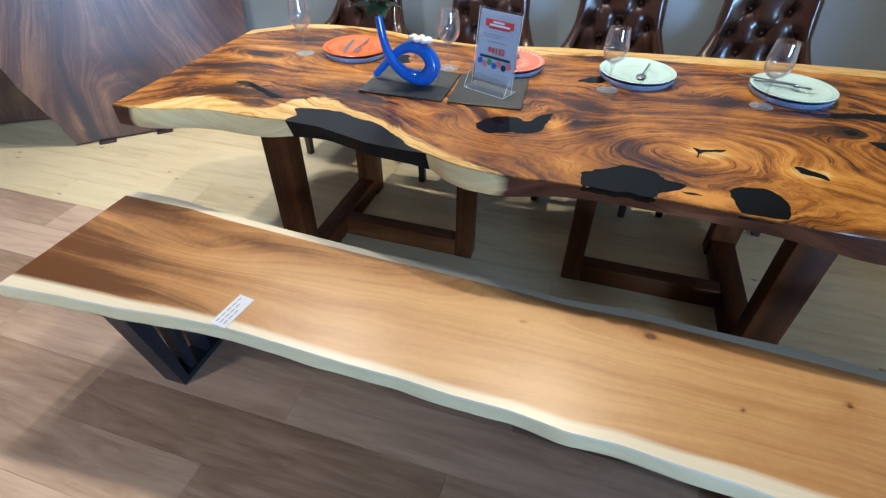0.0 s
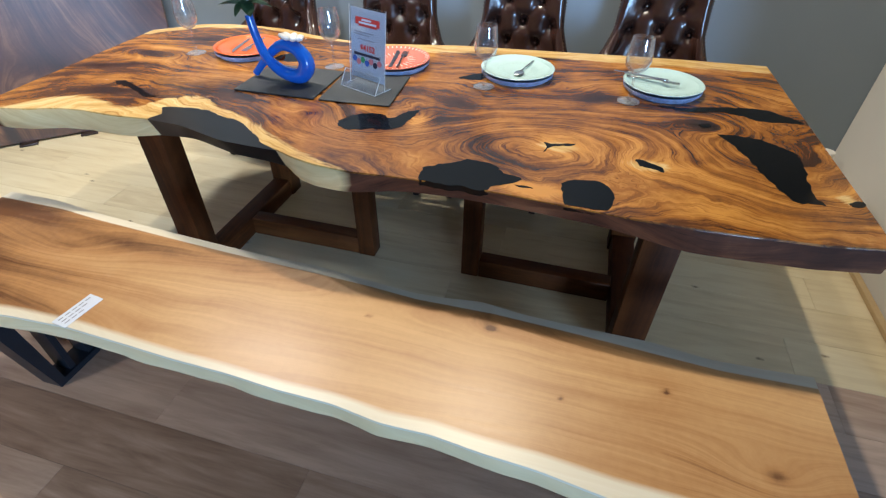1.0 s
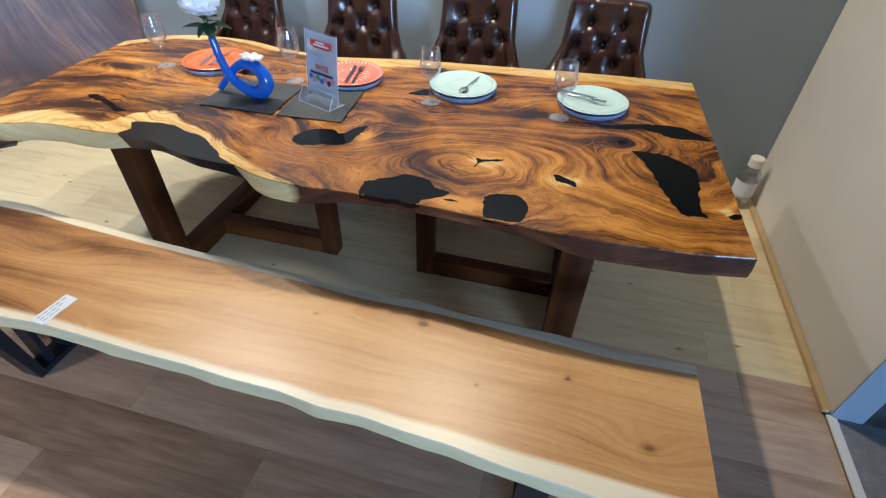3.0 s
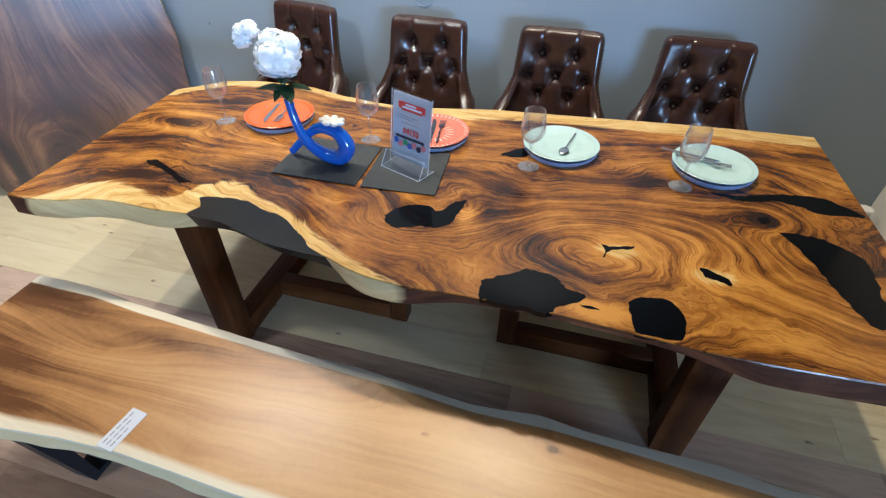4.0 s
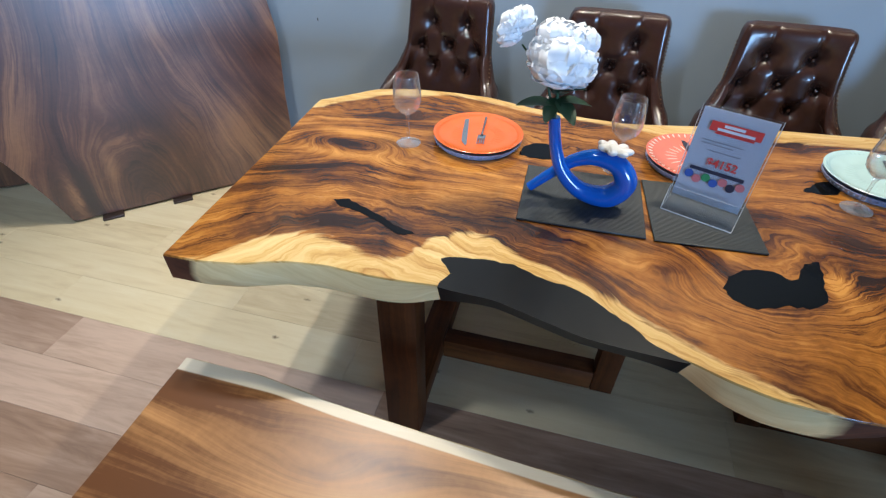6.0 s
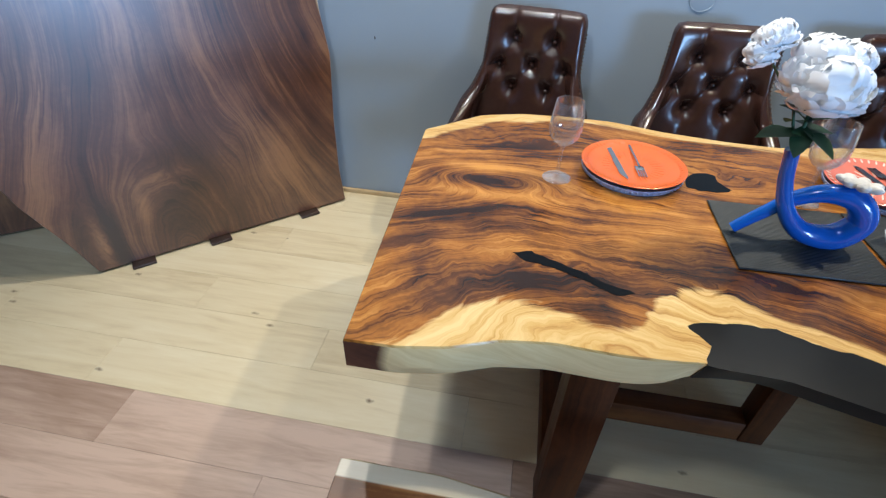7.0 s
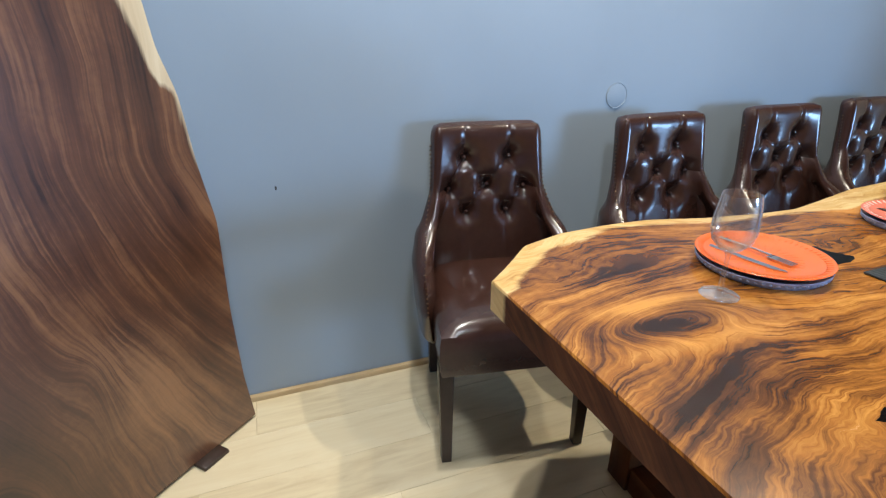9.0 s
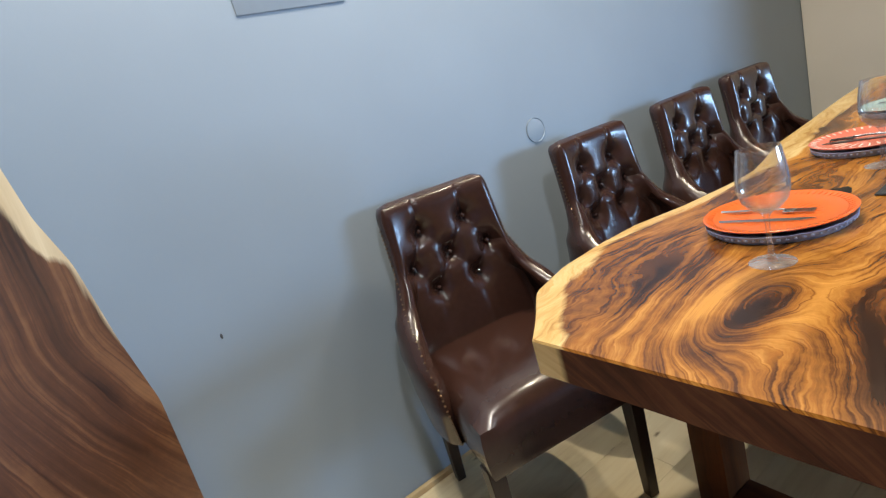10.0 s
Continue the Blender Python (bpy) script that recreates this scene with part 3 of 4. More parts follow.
def table_sap(x, y):
    """Sapwood along both live edges, and pale wood round the holes."""
    pale = np.maximum(sap_front(x) - y, y - sap_back(x))
    for hx, hy, wide, deep, size in ((0.440, -0.112, 1.6, 0.8, 0.034), (0.678, -0.148, 1.4, 0.8, 0.034), (1.125, -0.185, 1.0, 0.8, 0.018)):
        pale = np.maximum(pale, size - np.hypot((x - hx) / wide, (y - hy) / deep))
    return pale


def table_under(x, y):
    """The front edge leans back below the resin."""
    part_a, part_d = np.exp(-((x + 0.52) / 0.27) ** 6), np.exp(-((x - 0.34) / 0.36) ** 6)
    return 0.045 * np.maximum(part_a, part_d) * (y < -0.2)


top = new("tabletop", live_slab("tabletop", M_TABLE, (-1.337, -1.372, 1.160, 1.131), t_front, t_back, 0.066, t_flow,
                                table_sap, t_dark, (300, 130),
                                lambda x, y: np.where(x > 0.6, 0.003, 0.010) * np.clip((x + 1.335) / 0.10, 0, 1) * np.clip((np.abs(x + 0.52) - 0.25) / 0.04, 0, 1) * np.clip((np.abs(x - 0.34) - 0.28) / 0.05, 0, 1), side_mat=M_TABLE_SIDE, under=table_under, curl=t_curl))
top.parent, top.location = table, (0, 0, 0.75)
top["label"] = "swirling brown and gold wood slab with pale live edges"
POOLS = (
    ((-0.756, -0.288), (-0.742, -0.243), (-0.772, -0.203), (-0.708, -0.185), (-0.622, -0.181), (-0.558, -0.208), (-0.501, -0.217), (-0.455, -0.241), (-0.394, -0.286), (-0.351, -0.323), (-0.290, -0.350),
     (-0.38, -0.349), (-0.469, -0.342), (-0.54, -0.323), (-0.64, -0.295)),
    ((-1.079, -0.065), (-1.045, -0.052), (-0.984, -0.080), (-0.939, -0.098), (-0.905, -0.119), (-0.851, -0.136), (-0.886, -0.152), (-0.948, -0.117), (-1.003, -0.095), (-1.054, -0.084)),
    ((-0.206, -0.144), (-0.192, -0.096), (-0.160, -0.070), (-0.125, -0.052), (-0.085, -0.061), (-0.061, -0.073), (-0.044, -0.036), (-0.019, -0.003), (0.003, 0.003), (-0.006, -0.063), (-0.020, -0.125), (-0.054, -0.151), (-0.104, -0.154), (-0.128, -0.172), (-0.170, -0.180)),
    ((0.118, -0.323), (0.155, -0.296), (0.190, -0.270), (0.220, -0.249), (0.251, -0.249), (0.280, -0.258), (0.304, -0.269), (0.318, -0.290), (0.348, -0.300), (0.369, -0.310), (0.349, -0.331), (0.311, -0.357), (0.293, -0.384), (0.238, -0.3845), (0.182, -0.3835), (0.124, -0.3835)),
    ((0.467, -0.298), (0.495, -0.274), (0.535, -0.265), (0.566, -0.270), (0.585, -0.299), (0.593, -0.321), (0.580, -0.385), (0.532, -0.390), (0.482, -0.388), (0.474, -0.351)),
    ((0.398, -0.097), (0.420, -0.100), (0.454, -0.087), (0.486, -0.082), (0.465, -0.098), (0.432, -0.109), (0.414, -0.128), (0.405, -0.150), (0.412, -0.119)),
    ((0.643, -0.123), (0.662, -0.123), (0.681, -0.135), (0.706, -0.146), (0.714, -0.174), (0.700, -0.168), (0.680, -0.162), (0.658, -0.159), (0.650, -0.148)),
    ((0.874, 0.097), (0.921, 0.102), (0.972, 0.097), (1.020, 0.072), (1.065, 0.028), (1.064, -0.044), (1.049, -0.176), (1.064, -0.224), (1.043, -0.222), (1.007, -0.232), (0.982, -0.196), (0.964, -0.139), (0.938, -0.063), (0.910, 0.039)),
    ((0.689, 0.262), (0.806, 0.262), (0.901, 0.300), (0.977, 0.313), (1.043, 0.318), (1.094, 0.285), (1.137, 0.243), (1.079, 0.235), (1.007, 0.223), (0.973, 0.249), (0.900, 0.261), (0.806, 0.233)),
    ((0.050, 0.305), (0.113, 0.372), (0.175, 0.372), (0.122, 0.306)),
    ((-0.671, 0.337), (-0.638, 0.369), (-0.597, 0.367), (-0.594, 0.332), (-0.572, 0.294), (-0.612, 0.277), (-0.650, 0.279), (-0.677, 0.291)),
    ((1.119, -0.200), (1.139, -0.185), (1.157, -0.183), (1.150, -0.205), (1.128, -0.211)),
    ((0.356, -0.338), (0.383, -0.337), (0.404, -0.343), (0.377, -0.347)),
    ((0.829, 0.148), (0.857, 0.166), (0.863, 0.144), (0.837, 0.125)),
)
for k, corners in enumerate(POOLS):
    rim = k == 0
    part("resin_pool", pool(corners, 0.75 - (0.0665 if rim else 0.015), 0.7508, k, 0.008 if k in (2, 3, 7, 8) else 0.005, t_front if rim else None, (lambda x, y: table_under(x, -0.3) + 0 * y) if rim else None),
         M_RESIN_SATIN if rim else M_RESIN, table, "glossy black resin pool")


def timber(x0, x1, y0, y1, z0, z1, seed):
    """A leg timber with eased edges; the grain runs along its longest side."""
    size = (x1 - x0, y1 - y0, z1 - z0)
    bm = box(x0, x1, y0, y1, z0, z1, 0.004)
    me = mesh_of(bm, "timber", M_LEG)
    P = np.array([v.co[:] for v in me.vertices])
    run = int(np.argmax(size))
    a, b = [q for q in range(3) if q != run]
    w = wobble(seed, 0.5, 0.02)
    g = P[:, a] * 1.1 + P[:, b] * 0.9 + w(P[:, run], P[:, a]) + seed * 0.37
    for key, value in (("grain", g), ("sap", np.full(len(P), -1.0)), ("dark", np.zeros(len(P)))):
        me.attributes.new(key, "FLOAT", "POINT").data.foreach_set("value", np.asarray(value, np.float32))
    return me


def table_base(side, spine_x, post_x, w):
    """Two posts joined by a floor bar, with a third post on a bar of its own. side: -1 left, 1 right."""
    lo, hi = spine_x - w / 2, spine_x + w / 2
    inner = (hi, post_x + 0.035) if side < 0 else (post_x - 0.035, lo)
    pieces = [("leg", lo, hi, -0.195, -0.115, 0, 0.684), ("leg", lo, hi, 0.455, 0.535, 0, 0.684), ("floor_bar", lo + 0.008, hi - 0.008, -0.114, 0.454, 0, 0.085),
              ("top_bar", lo + 0.008, hi - 0.008, -0.114, 0.454, 0.60, 0.6835),
              ("leg", post_x - 0.036, post_x + 0.036, 0.115, 0.185, 0, 0.684)]
    a, b = (hi - 0.007, post_x - 0.0365) if side < 0 else (post_x + 0.0365, lo + 0.007)
    pieces += [("floor_bar", a, b, 0.118, 0.182, 0, 0.085), ("top_bar", a, b, 0.118, 0.182, 0.60, 0.6835)]
    for k, (name, *dims) in enumerate(pieces):
        ob = new(name, timber(*dims, k + 20 + 10 * side))
        ob.parent = table
        ob["label"] = "reddish-brown stained timber"


table_base(-1, -0.885, -0.293, 0.100)
table_base(1, 0.765, 0.165, 0.105)

# ---- bench ----
bench = thing("bench", (0, 0, 0), "long live-edge wooden bench with pale sapwood edges on black steel legs", "bench")
b_front = curve_of((-1.36, -0.892), (-1.17, -0.875), (-0.985, -0.864), (-0.82, -0.845), (-0.66, -0.836), (-0.5, -0.840), (-0.34, -0.846), (-0.2, -0.846), (-0.06, -0.853), (0.07, -0.852), (0.19, -0.866),
                   (0.30, -0.862), (0.41, -0.872), (0.52, -0.876), (0.66, -0.893), (0.78, -0.899), (0.9, -0.91), (1.12, -0.925))
b_back = curve_of((-1.36, -0.396), (-1.16, -0.394), (-0.96, -0.417), (-0.74, -0.432), (-0.54, -0.443), (-0.35, -0.452), (-0.18, -0.451), (0.0, -0.467), (0.14, -0.478), (0.23, -0.472), (0.317, -0.460),
                  (0.43, -0.474), (0.56, -0.478), (0.75, -0.478), (0.88, -0.495), (1.0, -0.49), (1.12, -0.482))
b_in = curve_of((-1.4, -0.428), (-1.1, -0.428), (-0.94, -0.444), (-0.73, -0.456), (-0.45, -0.470), (-0.2, -0.478), (0.0, -0.485), (0.15, -0.497), (0.36, -0.492), (0.56, -0.50), (0.9, -0.52), (1.12, -0.512))
b_flow = flow_field(((-0.95, -0.60, 0.30, 0.09, 0.10), (0.10, -0.42, 0.5, 0.12, -0.16), (0.95, -0.76, 0.10, 0.05, 0.06), (-0.4, -0.95, 0.5, 0.15, 0.12)), 21, 1.0, 0.014)
# Streaks and knots, plus painted shade at left and back, spotlit pale centre.
b_dark_lit = spots((-1.35, -0.47, 0.40, 0.05, 2.6), (-1.30, -0.80, 0.35, 0.06, 2.4), (-1.35, -0.63, 0.35, 0.12, 1.0), (-1.1, -0.70, 0.35, 0.03, 1.0), (-0.9, -0.80, 0.4, 0.03, 0.9), (-0.75, -0.52, 0.3, 0.03, 0.9), (-1.2, -0.60, 0.3, 0.05, 0.6), (0.75, -0.60, 0.25, 0.025, 0.5),
               (0.97, -0.76, 0.018, 0.014, 1.6), (0.775, -0.618, 0.008, 0.006, 3.0), (0.05, -0.59, 0.007, 0.005, 3.0), (0.36, -0.545, 0.012, 0.008, 3.0), (0.55, -0.70, 0.006, 0.005, 2.5), (0.30, -0.52, 0.55, 0.03, 0.8),
               (0.1, -0.66, 0.6, 0.10, -0.6), (0.9, -0.72, 0.3, 0.12, 0.35))
seat_top = new("bench_top", live_slab("bench_top", M_BENCH, (-1.353, -1.356, 1.112, 1.104), b_front, b_back, 0.044, b_flow,
                                      lambda x, y: np.maximum(b_front(x) + 0.022 + 0.02 * (x + 0.3) ** 2 - y, 4 * (y + 0.002 - b_in(x))), b_dark_lit, (260, 54), lambda x, y: 0.014, side_mat=M_BENCH_SIDE))
seat_top.parent, seat_top.location = bench, (0, 0, 0.452)
for bx in (-1.035, 0.74):
    leg = part("leg", tube([(bx, -0.855, 0.394), (bx, -0.790, 0.012), (bx, -0.790, 0.012)], [0.001] * 3, 4), M_STEEL, bench, "black steel trapezoid leg frame")
    rim = ((-0.855, 0.394), (-0.79, 0.0), (-0.53, 0.0), (-0.465, 0.394))
    bm = bmesh.new()
    inner = ((-0.80, 0.386), (-0.766, 0.022), (-0.554, 0.022), (-0.52, 0.386))
    sides = []
    for x in (bx - 0.04, bx + 0.04):
        sides.append(([bm.verts.new((x, *p)) for p in rim], [bm.verts.new((x, *p)) for p in inner]))
    (ro, ri), (so, si) = sides
    for k in range(4):
        q = (k + 1) % 4
        bm.faces.new((ro[k], ro[q], ri[q], ri[k]))
        bm.faces.new((so[q], so[k], si[k], si[q]))
        bm.faces.new((ro[q], ro[k], so[k], so[q]))
        bm.faces.new((ri[k], ri[q], si[q], si[k]))
    for lo, hi in ((-0.735, -0.715), (-0.66, -0.64), (-0.60, -0.58)):
        extra = box(bx - 0.032, bx + 0.032, lo, hi, 0.018, 0.39)
        tmp = bpy.data.meshes.new("bar")
        extra.to_mesh(tmp)
        extra.free()
        bm.from_mesh(tmp)
        bpy.data.meshes.remove(tmp)
    bmesh.ops.recalc_face_normals(bm, faces=bm.faces[:])
    old = leg.data
    leg.data = mesh_of(bm, "leg", M_STEEL, False)
    bpy.data.meshes.remove(old)
tag = thing("price_label", (-0.678, -0.783, 0.4525), "white paper price label lying on the bench", "label", rz=83)
paper = part("paper", box(-0.055, 0.055, -0.024, 0.024, 0, 0.0012), M_PAPER, tag)
for k in range(3):
    for q in range(5 - k):
        part("print_bar", box(-0.045 + q * 0.019, -0.031 + q * 0.019, 0.011 - k * 0.012, 0.014 - k * 0.012, 0.0013, 0.0017), M_GREY, paper)

# ---- standing slabs ----
def standing_slab(name, foot_right, foot_left, height, lean, mat, edges, flow, sap, dark, label, curl=None):
    """A slab stood on end. Its own x runs up, y from its one upright edge to the other, z out of its face."""
    a, b = Vector((*foot_right, 0.014)), Vector((*foot_left, 0.014))
    ydir = (b - a).normalized()
    out = Vector((0, 0, 1)).cross(ydir).normalized() * -1
    if out.y > 0:
        out = -out
    up = (Vector((0, 0, 1)) * math.cos(radians(lean)) - out * math.sin(radians(lean))).normalized()
    face = up.cross(ydir)
    m = Matrix((up, ydir, face)).transposed().to_4x4()
    m.translation = a
    ob = new(name, live_slab(name, mat, (0.0, 0.0, height, height), edges[0], edges[1], 0.05, flow, sap, dark, (150, 80), lambda x, y: 0.004, curl=curl))
    ob.matrix_basis = m
    return tagged(ob, label, "wood slab", "leaning wood slabs")


s_right = curve_of((-0.01, 0.0), (0.17, 0.012), (0.41, 0.008), (0.55, -0.002), (0.70, -0.012), (0.87, 0.010), (1.06, 0.022), (1.17, 0.052), (1.3, 0.062), (1.7, 0.085), (2.4, 0.07))
s_left = curve_of((-0.01, 1.079), (0.15, 1.13), (0.35, 1.21), (0.6, 1.27), (1.0, 1.30), (1.5, 1.30), (2.4, 1.25))
s_in = curve_of((-0.01, -0.05), (0.75, -0.03), (0.87, 0.012), (1.06, 0.032), (1.12, 0.085), (1.3, 0.13), (1.7, 0.16), (2.4, 0.14))
s_base = flow_field(((0.15, 1.00, 0.22, 0.05, 0.10), (0.42, 0.42, 0.12, 0.05, 0.05), (0.45, 0.74, 0.10, 0.10, 0.03)), 33, 0.0, 0.022)


def s_flow(x, y):
    """Grain that fans out down the slab and parts round an arched crotch at its foot."""
    across, reach = y - 0.74 + 0.06 * np.clip(x - 0.5, 0, 2), 0.17
    drop = np.clip(1 - x / 0.95, 0, 1)
    fan = across / (0.50 + 0.62 * drop ** 1.5)
    r = np.sqrt(((x + 0.02) / 2.1) ** 2 + across ** 2) + 1e-4
    parted = fan * (1 - (reach / np.maximum(r, reach)) ** 2)
    return 0.8 * np.where(r > reach, parted, 1.8 * (r - reach)) + s_base(x, y)


s_curl = spots((0.18, 0.72, 0.20, 0.12, 0.45), (0.15, 1.0, 0.2, 0.06, 0.4))
standing_slab("leaning_slab", (-1.929, 1.140), (-2.711, 0.400), 2.35, 1.6, M_SLAB, (s_right, s_left), s_flow,
              lambda x, y: s_in(x) - y,
              spots((0.34, 0.75, 0.03, 0.10, -1.0), (0.24, 0.85, 0.10, 0.03, -1.0), (0.27, 0.66, 0.06, 0.07, 0.9), (0.10, 0.74, 0.10, 0.09, 0.4), (0.42, 0.70, 0.08, 0.12, 0.6), (0.12, 0.975, 0.22, 0.025, 1.8), (0.12, 1.03, 0.13, 0.022, -1.8), (0.30, 0.30, 0.18, 0.14, -0.4), (0.9, 0.50, 0.4, 0.12, -0.2), (0.6, 0.10, 0.5, 0.05, 0.5)),
              "tall dark walnut-toned live-edge slab standing against the wall", s_curl)
q_flow = flow_field(((0.3, 0.5, 0.3, 0.2, 0.2), (1.0, 0.8, 0.5, 0.2, -0.2)), 47, 1.0, 0.04)
standing_slab("leaning_slab", (-2.62, 1.02), (-3.62, 0.30), 2.3, 2.0, M_SLAB,
              (curve_of((-0.01, 0.0), (1, 0.03), (2.4, 0.0)), curve_of((-0.01, 1.2), (1, 1.25), (2.4, 1.2))), q_flow, lambda x, y: -1.0 + 0 * x,
              spots((0.4, 0.6, 0.4, 0.2, 0.5)), "dark live-edge slab standing behind another slab")
for wx, wy in ((-2.073, 1.005), (-2.375, 0.722), (-2.60, 0.508)):
    w = tagged(new("wood_block", mesh_of(box(-0.045, 0.045, -0.045, 0.035, 0, 0.0135, 0.003), "wood_block", M_DARKWOOD)),
               "small dark wooden block under the standing slab", "block", "blocks under the slab")
    w.matrix_basis = pose(wx, wy, 0.0, 0, 0, 43.4)

# ---- chairs ----
BUTTONS = ((-0.075, 0.845), (0.075, 0.845), (-0.128, 0.745), (0.0, 0.755), (0.128, 0.745), (-0.07, 0.665), (0.07, 0.665))


def back_half(z):
    return float(np.interp(z, (0.34, 0.45, 0.55, 0.65, 0.75, 0.85, 0.93), (0.230, 0.243, 0.243, 0.215, 0.190, 0.185, 0.183)))


def back_reach(z):
    return float(np.interp(z, (0.34, 0.45, 0.52, 0.58, 0.66, 0.75, 0.93), (0.27, 0.30, 0.28, 0.20, 0.085, 0.03, 0.01)))


def chair_shell():
    """A buttoned back that sweeps forward into low arms; the front skin is padded and the rear skin plain."""
    bm = bmesh.new()
    nu, nv = 64, 48
    skins = []
    for rear in (0, 1):
        rows = []
        for j in range(nv + 1):
            v = j / nv
            z = 0.345 + 0.616 * v
            w, r = back_half(z), back_reach(z)
            w -= 0.035 * (1 - math.sqrt(max(0, 1 - (max(0, v - 0.93) / 0.07) ** 2)))
            row = []
            for i in range(nu + 1):
                u = 2 * i / nu - 1
                s = abs(u)
                wrap = min(1, r / 0.14)
                x = math.copysign(w * ((1 - wrap) * s + wrap * math.sin(min(s / 0.78, 1) * math.pi / 2)), u)
                y = 0.165 + 0.085 * (z - 0.42) - r * max(0, (s - 0.50) / 0.50) ** 1.35
                nxt, nyy = (-math.copysign(wrap, u) * min(1, max(0, (s - 0.55) / 0.3)), -1.0 + 0.85 * wrap * min(1, max(0, (s - 0.6) / 0.35)))
                ln = math.hypot(nxt, nyy)
                nxt, nyy = nxt / ln, nyy / ln
                edge = min(1, (1 - s) / 0.17, (1 - v) / 0.075)
                edge = math.sqrt(max(0, 1 - (1 - max(0, edge)) ** 2))
                if rear:
                    d = -0.030 * edge
                else:
                    pad = 0.026
                    for bx, bz in BUTTONS:
                        q = ((x - bx) ** 2 + (z - bz) ** 2)
                        pad -= 0.024 * math.exp(-q / 0.0009) + 0.006 * math.exp(-q / 0.004)
                    for k, (ax, az) in enumerate(BUTTONS):
                        for bx, bz in BUTTONS[k + 1:]:
                            if abs(abs(az - bz) - 0.09) < 0.02 and abs(ax - bx) < 0.08:
                                t = max(0, min(1, ((x - ax) * (bx - ax) + (z - az) * (bz - az)) / ((bx - ax) ** 2 + (bz - az) ** 2)))
                                q = (x - ax - t * (bx - ax)) ** 2 + (z - az - t * (bz - az)) ** 2
                                pad -= 0.007 * math.exp(-q / 0.00010)
                    for lx in (-0.075, 0.075):
                        if z > 0.845:
                            pad -= 0.006 * math.exp(-(x - lx) ** 2 / 0.00006)
                        if z < 0.665:
                            pad -= 0.005 * math.exp(-(x - lx * 0.93) ** 2 / 0.00008)
                    if abs(x) > 0.128 and s < 0.9:
                        pad -= 0.006 * math.exp(-(z - 0.742) ** 2 / 0.00007)
                    d = (0.012 + pad) * edge
                row.append(bm.verts.new((x + nxt * d, y + nyy * d, z - (0.006 * (1 - edge) if v > 0.9 else 0))))
            rows.append(row)
        skins.append(rows)
    f, b = skins
    for rows, flip in ((f, False), (b, True)):
        for j in range(nv):
            for i in range(nu):
                q = (rows[j][i], rows[j][i + 1], rows[j + 1][i + 1], rows[j + 1][i])
                bm.faces.new(q[::-1] if flip else q)
    for i in range(nu):
        bm.faces.new((f[nv][i], f[nv][i + 1], b[nv][i + 1], b[nv][i]))
        bm.faces.new((b[0][i], b[0][i + 1], f[0][i + 1], f[0][i]))
    for j in range(nv):
        bm.faces.new((f[j + 1][0], b[j + 1][0], b[j][0], f[j][0]))
        bm.faces.new((f[j][nu], b[j][nu], b[j + 1][nu], f[j + 1][nu]))
    bmesh.ops.remove_doubles(bm, verts=bm.verts[:], dist=0.0004)
    bmesh.ops.recalc_face_normals(bm, faces=bm.faces[:])
    return bm


def cushion():
    bm = bmesh.new()
    n = 20
    grid = []
    for i in range(n + 1):
        row = []
        for j in range(n + 1):
            a, b = 2 * i / n - 1, 2 * j / n - 1
            half = 0.232 - 0.022 * (b + 1) / 2
            x, y = a * half, -0.285 + (b + 1) / 2 * 0.45
            rise = (1 - abs(a) ** 4) * (1 - abs(b) ** 4)
            row.append(bm.verts.new((x, y, 0.474 + 0.048 * rise ** 0.6)))
        grid.append(row)
    for i in range(n):
        for j in range(n):
            bm.faces.new((grid[i][j], grid[i + 1][j], grid[i + 1][j + 1], grid[i][j + 1]))
    loop = [grid[i][0] for i in range(n + 1)] + [grid[n][j] for j in range(1, n + 1)] + [grid[i][n] for i in range(n - 1, -1, -1)] + [grid[0][j] for j in range(n - 1, 0, -1)]
    last = loop
    for z, grow in ((0.450, 1.02), (0.41, 1.025), (0.362, 1.01), (0.345, 0.985)):
        now = [bm.verts.new((v.co.x * grow, -0.06 + (v.co.y + 0.06) * grow, z)) for v in loop]
        for k in range(len(loop)):
            q = (k + 1) % len(loop)
            bm.faces.new((last[k], now[k], now[q], last[q]))
        last = now
    bm.faces.new(last[::-1])
    bmesh.ops.recalc_face_normals(bm, faces=bm.faces[:])
    return bm


def tapered_leg(x, y, lean):
    bm = bmesh.new()
    rings = []
    for z, h, dy in ((0.0, 0.015, lean), (0.19, 0.0185, lean * 0.5), (0.352, 0.0215, 0)):
        rings.append([bm.verts.new((x + sx * h, y + dy + sy * h, z)) for sx, sy in ((-1, -1), (1, -1), (1, 1), (-1, 1))])
    for a, b in zip(rings, rings[1:]):
        for k in range(4):
            bm.faces.new((a[k], a[(k + 1) % 4], b[(k + 1) % 4], b[k]))
    bm.faces.new(rings[0][::-1])
    bm.faces.new(rings[-1])
    bmesh.ops.bevel(bm, geom=bm.edges[:], offset=0.002, segments=1, affect="EDGES")
    return bm


